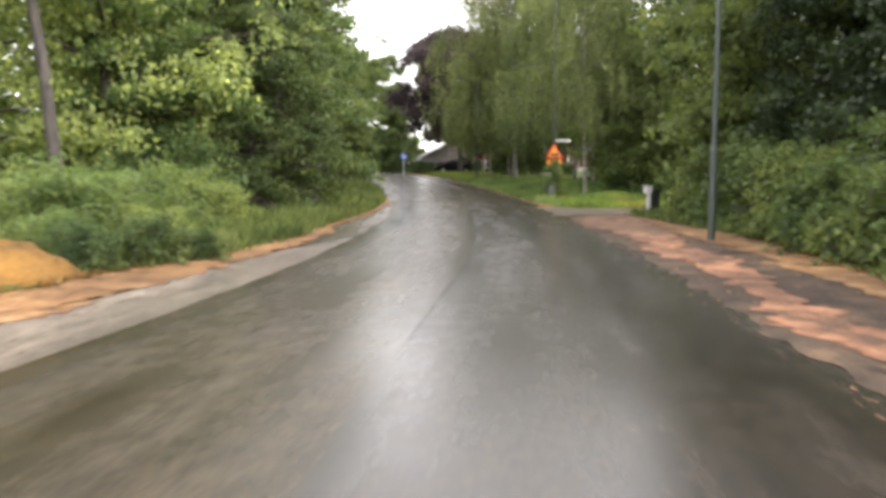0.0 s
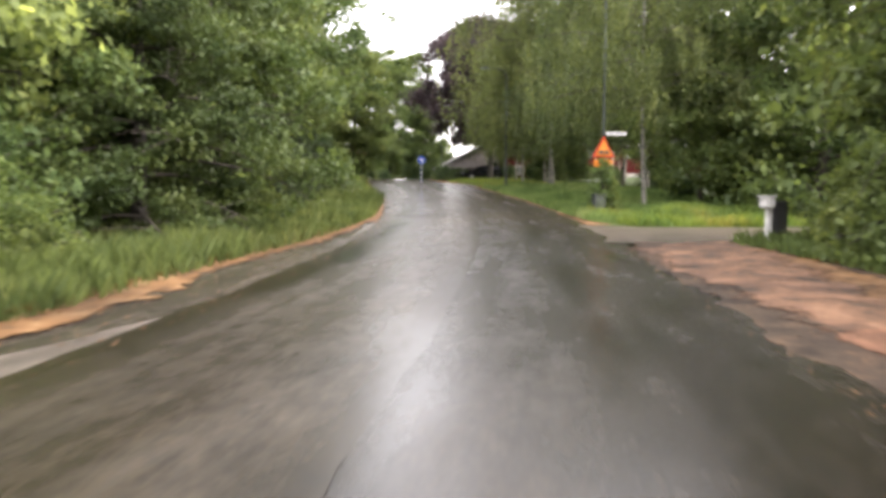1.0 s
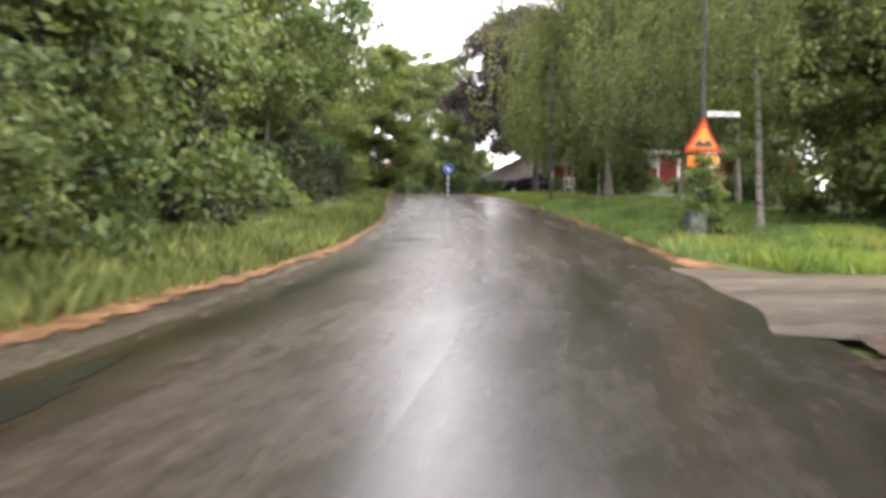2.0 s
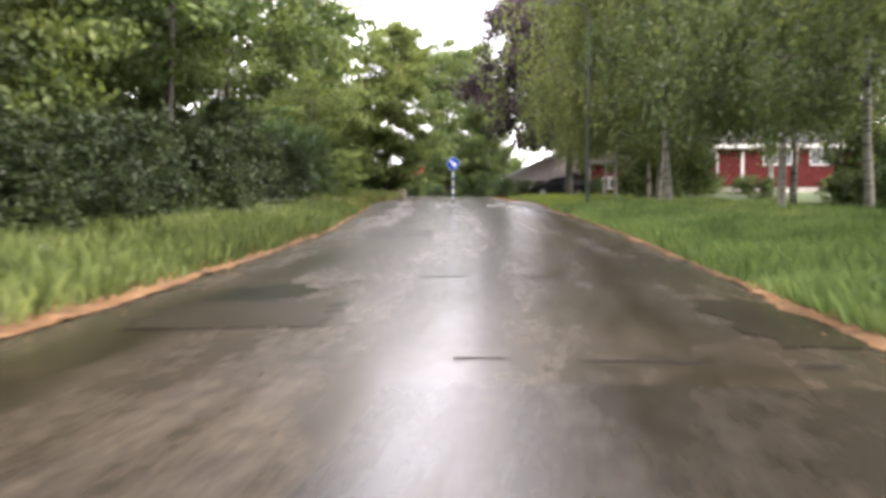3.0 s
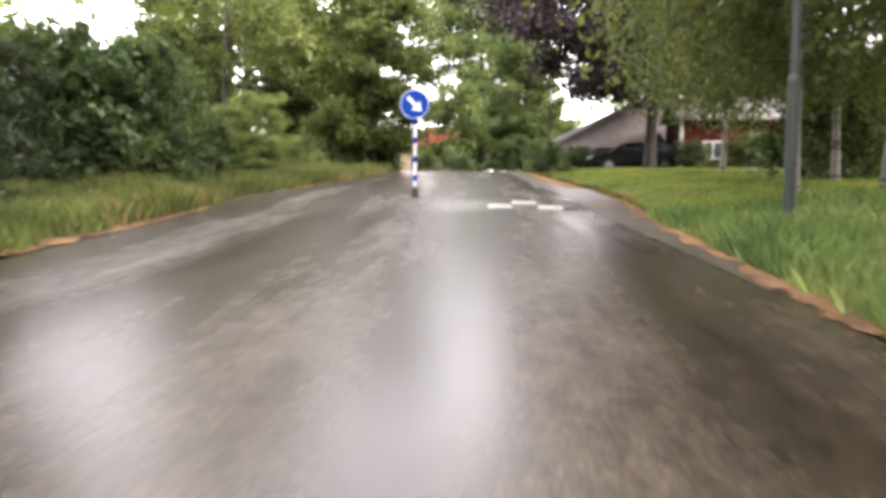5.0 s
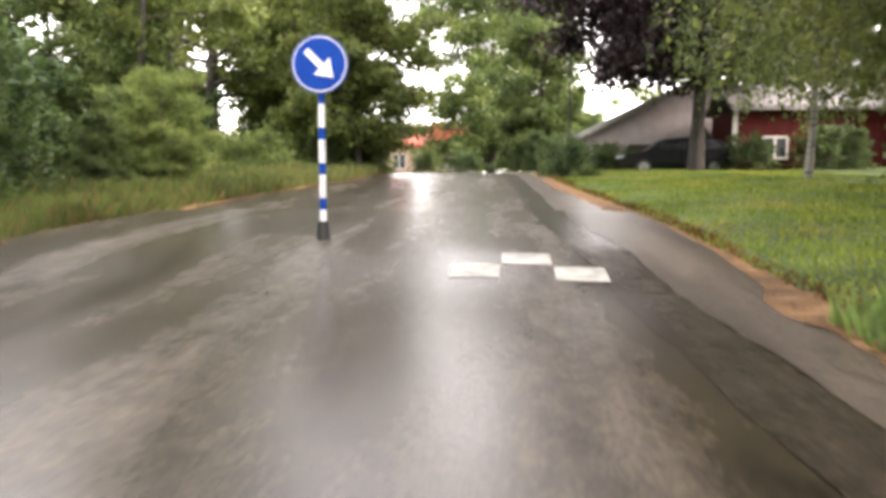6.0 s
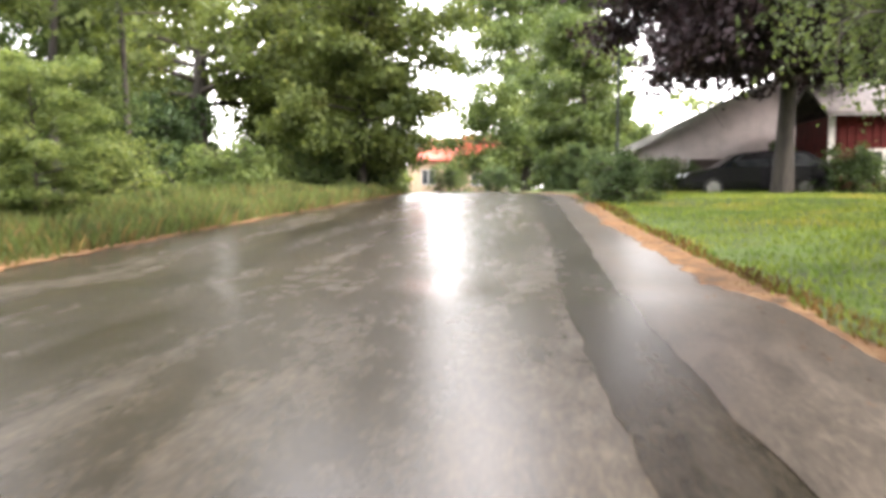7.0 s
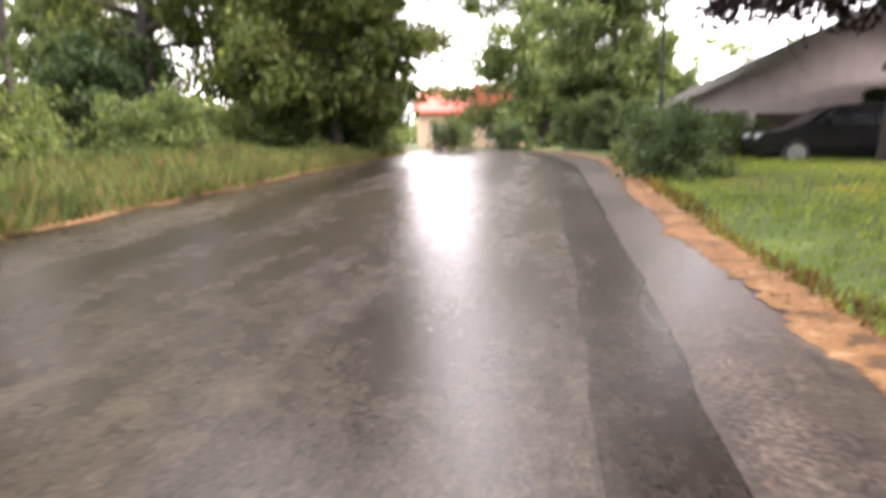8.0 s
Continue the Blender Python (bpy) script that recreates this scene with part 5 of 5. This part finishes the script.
    plant(climber, 11.5, 34.2, 130, 0.72)


shrubs()


def far_woods():
    """The closed edge of the woods and gardens all round."""
    rng = np.random.default_rng(51)
    C = []
    for ax, ay, bx, by, deep, high, n in ((-24, -30, -20, 60, 9, 5, 180), (-20, 60, -20, 140, 9, 10, 200), (-60, 150, 70, 150, 14, 11, 330), (44, -30, 46, 140, 10, 12, 360), (-30, -34, 50, -34, 8, 12, 160)):
        for _ in range(n):
            f = rng.uniform()
            x, y = ax + (bx - ax) * f, ay + (by - ay) * f
            d = deep * rng.uniform(-0.5, 0.5)
            x, y = (x + d, y) if abs(bx - ax) < 10 else (x, y + d)
            top = high * (0.72 + 0.28 * math.sin(f * 57 + 3 * math.sin(f * 23)))
            top *= 0.5 if x < -4 and y > 105 else 1.0
            z = ground_at(x, y) + top * rng.uniform(0, 1) ** 0.8
            C.append((x, y, z, rng.uniform(0.8, 1.7)))
    C = np.array(C)
    per = 55
    k = np.repeat(np.arange(len(C)), per)
    off = rng.normal(size=(len(k), 3))
    off *= (C[k, 3] * rng.uniform(0.35, 1.0, len(k)) / np.linalg.norm(off, axis=1))[:, None]
    c = C[k, :3] + off * (1.15, 1.15, 0.9)
    v, f = leaves(rng, c, 0.62, 0.5, 0.6)
    tagged(new("woodland", fast_mesh("woodland", v, f, LEAF)), "distant closed edge of green broadleaf woodland", "woodland", kind="stuff")


far_woods()


def straw_mound():
    rng = np.random.default_rng(5)
    n, m = 26, 10
    V, F = [(0, 0, 0.52)], []
    for i in range(1, m + 1):
        r = i / m
        for k in range(n):
            a = 2 * math.pi * k / n
            w = 1 + 0.15 * math.sin(3 * a + 1) + 0.08 * math.sin(7 * a)
            V.append((1.05 * r * w * math.cos(a), 0.75 * r * w * math.sin(a), 0.5 * math.cos(r * math.pi / 2) ** 0.8 + rng.normal(0, 0.035) - 0.06 * r))
    for k in range(n):
        F.append((0, 1 + k, 1 + (k + 1) % n, 0))
    faces = [f[:3] for f in F]
    for i in range(m - 1):
        for k in range(n):
            a, b = 1 + i * n + k, 1 + i * n + (k + 1) % n
            faces += [(a, a + n, b + n), (a, b + n, b)]
    ob = new("straw_mound", fast_mesh("straw_mound", V, faces, DRY_GRASS, True))
    ob.matrix_basis = pose(-3.9, 9.0, ground_at(-3.9, 9.0) - 0.03, 0, 0, 20)
    tagged(ob, "low heap of yellow-brown straw and sand by the road", "heap")


straw_mound()


# ---- grass ----
def blades(name, label, seed, spots, height, width, material):
    rng = np.random.default_rng(seed)
    x, y = spots[:, 0], spots[:, 1]
    n = len(x)
    z = land_z(x, y) - 0.02
    h = height * rng.uniform(0.45, 1.25, n) * (0.8 + 0.5 * np.sin(x * 0.9 + 1.7 * np.sin(y * 0.5)) ** 2)
    a = rng.uniform(0, 2 * np.pi, n)
    b = rng.uniform(0, 2 * np.pi, n)
    w = width * rng.uniform(0.6, 1.3, n)
    base = np.c_[x, y, z]
    s = np.c_[np.cos(a), np.sin(a), np.zeros(n)] * w[:, None] / 2
    bend = np.c_[np.cos(b), np.sin(b), np.zeros(n)] * (h * rng.uniform(0.1, 0.55, n))[:, None]
    up = np.c_[np.zeros(n), np.zeros(n), h]
    v = np.stack((base - s, base + s, base + up * 0.6 + bend * 0.35 + s * 0.7, base + up + bend), 1).reshape(-1, 3)
    f = np.arange(4 * n).reshape(-1, 4)
    tagged(new(name, fast_mesh(name, v, f, material)), label, "grass", kind="stuff")


def scatter(rng, n, y0, y1, inner, side, deep, power=1.0):
    y = rng.uniform(y0, y1, n)
    d = deep * rng.uniform(0, 1, n) ** power
    x = inner(y) - d if side < 0 else inner(y) + d
    return np.c_[x, y]


grng = np.random.default_rng(77)
blades("verge_grass", "tall wet grass on the verge below the wood", 1, scatter(grng, 76000, 10.4, 96, lambda y: smooth(GRASS_L, y) + 0.03, -1, 5.5, 1.15), 0.33, 0.025, GRASS_SHADED)
blades("verge_grass", "tall wet meadow grass on the verge before the birches", 2, scatter(grng, 95000, 31.2, 60, lambda y: smooth(GRASS_R, y) - 0.04, 1, 8.5, 1.25), 0.27, 0.02, MEADOW_LIT)
blades("lawn_grass", "short bright green lawn by the road", 3, scatter(grng, 60000, 56, 88, lambda y: smooth(GRASS_R, y) + 0.02, 1, 9.0, 1.0), 0.085, 0.03, LAWN)
blades("verge_grass", "grass tufts beside the driveway and hedge", 4, scatter(grng, 9000, 13, 23.4, lambda y: smooth(GRASS_R, y) + 0.25, 1, 2.5, 1.0), 0.26, 0.03, GRASS_SHADED)
blades("verge_grass", "yellow-green grass along the far side of the driveway", 5, np.c_[grng.uniform(10.6, 23, 16000), grng.uniform(29.4, 34, 16000)], 0.3, 0.03, LAWN)
blades("dry_grass", "straw-coloured grass along the sand edge", 6, np.concatenate((scatter(grng, 8000, 4, 33, lambda y: smooth(GRASS_L, y) + 0.15, -1, 0.45), scatter(grng, 9000, 33, 90, lambda y: smooth(GRASS_L, y) + 0.08, -1, 0.5), scatter(grng, 14000, 32, 90, lambda y: smooth(GRASS_R, y) - 0.1, 1, 0.5), scatter(grng, 5000, 3, 22, lambda y: smooth(GRASS_R, y) - 0.3, 1, 0.8))), 0.1, 0.018, DRY_GRASS)
blades("dry_grass", "tall straw-coloured grass standing in the green verge", 8, scatter(grng, 11000, 58, 96, lambda y: smooth(GRASS_L, y) + 0.02, -1, 4.0, 1.2), 0.3, 0.018, STRAW_BLADES)


def litter():
    """Fallen blossom husks, twigs and clods of grit on the shoulders, strewn onto the road's edge."""
    rng = np.random.default_rng(21)
    spots = np.concatenate((
        scatter(rng, 5200, 2, 24, lambda y: smooth(ASPH_R, y) - 0.35, 1, 2.6, 1.0),
        scatter(rng, 3600, 2, 34, lambda y: smooth(ASPH_L, y) + 0.3, -1, 1.9, 1.2),
        scatter(rng, 3600, 32, 90, lambda y: smooth(ASPH_R, y) - 0.4, 1, 0.75, 0.8),
        scatter(rng, 3200, 34, 90, lambda y: smooth(ASPH_L, y) + 0.4, -1, 0.75, 0.8)))
    x, y = spots[:, 0], spots[:, 1]
    l, r = smooth(ASPH_L, y), smooth(ASPH_R, y)
    on = (x > l) & (x < r)
    over = np.where(x > r, 0.022 + 0.037 * np.clip(x - r, 0, 4), 0.02 + 0.01 * np.clip(l - x, 0, 3))
    z = road_z(y) + np.where(on, hump_z(y) + road_lift(x, y, (x - l) / (r - l)), over) + 0.006
    n = len(x)
    a = rng.uniform(0, 2 * np.pi, n)
    ln = rng.uniform(0.004, 0.013, n) * rng.choice((1, 1, 1, 2.2), n)
    wd = ln * rng.uniform(0.3, 0.9, n)
    u = np.c_[np.cos(a), np.sin(a), rng.normal(0, 0.12, n)] * ln[:, None]
    w = np.c_[-np.sin(a), np.cos(a), rng.normal(0, 0.12, n)] * wd[:, None]
    c = np.c_[x, y, z]
    top = c + np.c_[np.zeros((n, 2)), 0.35 * wd]
    v = np.stack((c - u, c - w, c + u, c + w, top), 1).reshape(-1, 3)
    q = np.arange(n)[:, None] * 5
    f = np.concatenate([q + np.array([k]) for k in ((0, 1, 4), (1, 2, 4), (2, 3, 4), (3, 0, 4))])
    tagged(new("leaf_litter", fast_mesh("leaf_litter", v, f, LITTER)), "fallen orange husks, twigs and grit on the shoulders", "litter", kind="stuff")


litter()


def cow_parsley():
    rng = np.random.default_rng(9)
    spots = np.concatenate((scatter(rng, 16, 36, 60, lambda y: smooth(GRASS_L, y) - 0.6, -1, 1.4), scatter(rng, 34, 47, 55, lambda y: smooth(GRASS_L, y) - 1.2, -1, 1.5)))
    V, F, green = [], [], []
    for x, y in spots:
        z = ground_at(x, y) + rng.uniform(0.32, 0.55)
        for k in range(11):
            c = np.array([x, y, z]) + rng.normal(0, (0.08, 0.08, 0.025))
            r = rng.uniform(0.012, 0.022)
            q = len(V)
            V += [c + (-r, -r, 0), c + (r, -r, 0.004), c + (r, r, 0), c + (-r, r, 0.004)]
            F.append((q, q + 1, q + 2, q + 3))
            green.append(0)
        q = len(V)
        V += [(x - 0.004, y, z - 0.6), (x + 0.004, y, z - 0.6), (x + 0.004, y, z), (x - 0.004, y, z)]
        F.append((q, q + 1, q + 2, q + 3))
        green.append(1)
    me = fast_mesh("cow_parsley", np.array(V), F, UMBEL)
    me.materials.append(GRASS_SHADED)
    me.polygons.foreach_set("material_index", np.array(green, np.int32))
    tagged(new("cow_parsley", me), "white umbels of cow parsley in the verge grass", "wildflowers", kind="stuff")


cow_parsley()
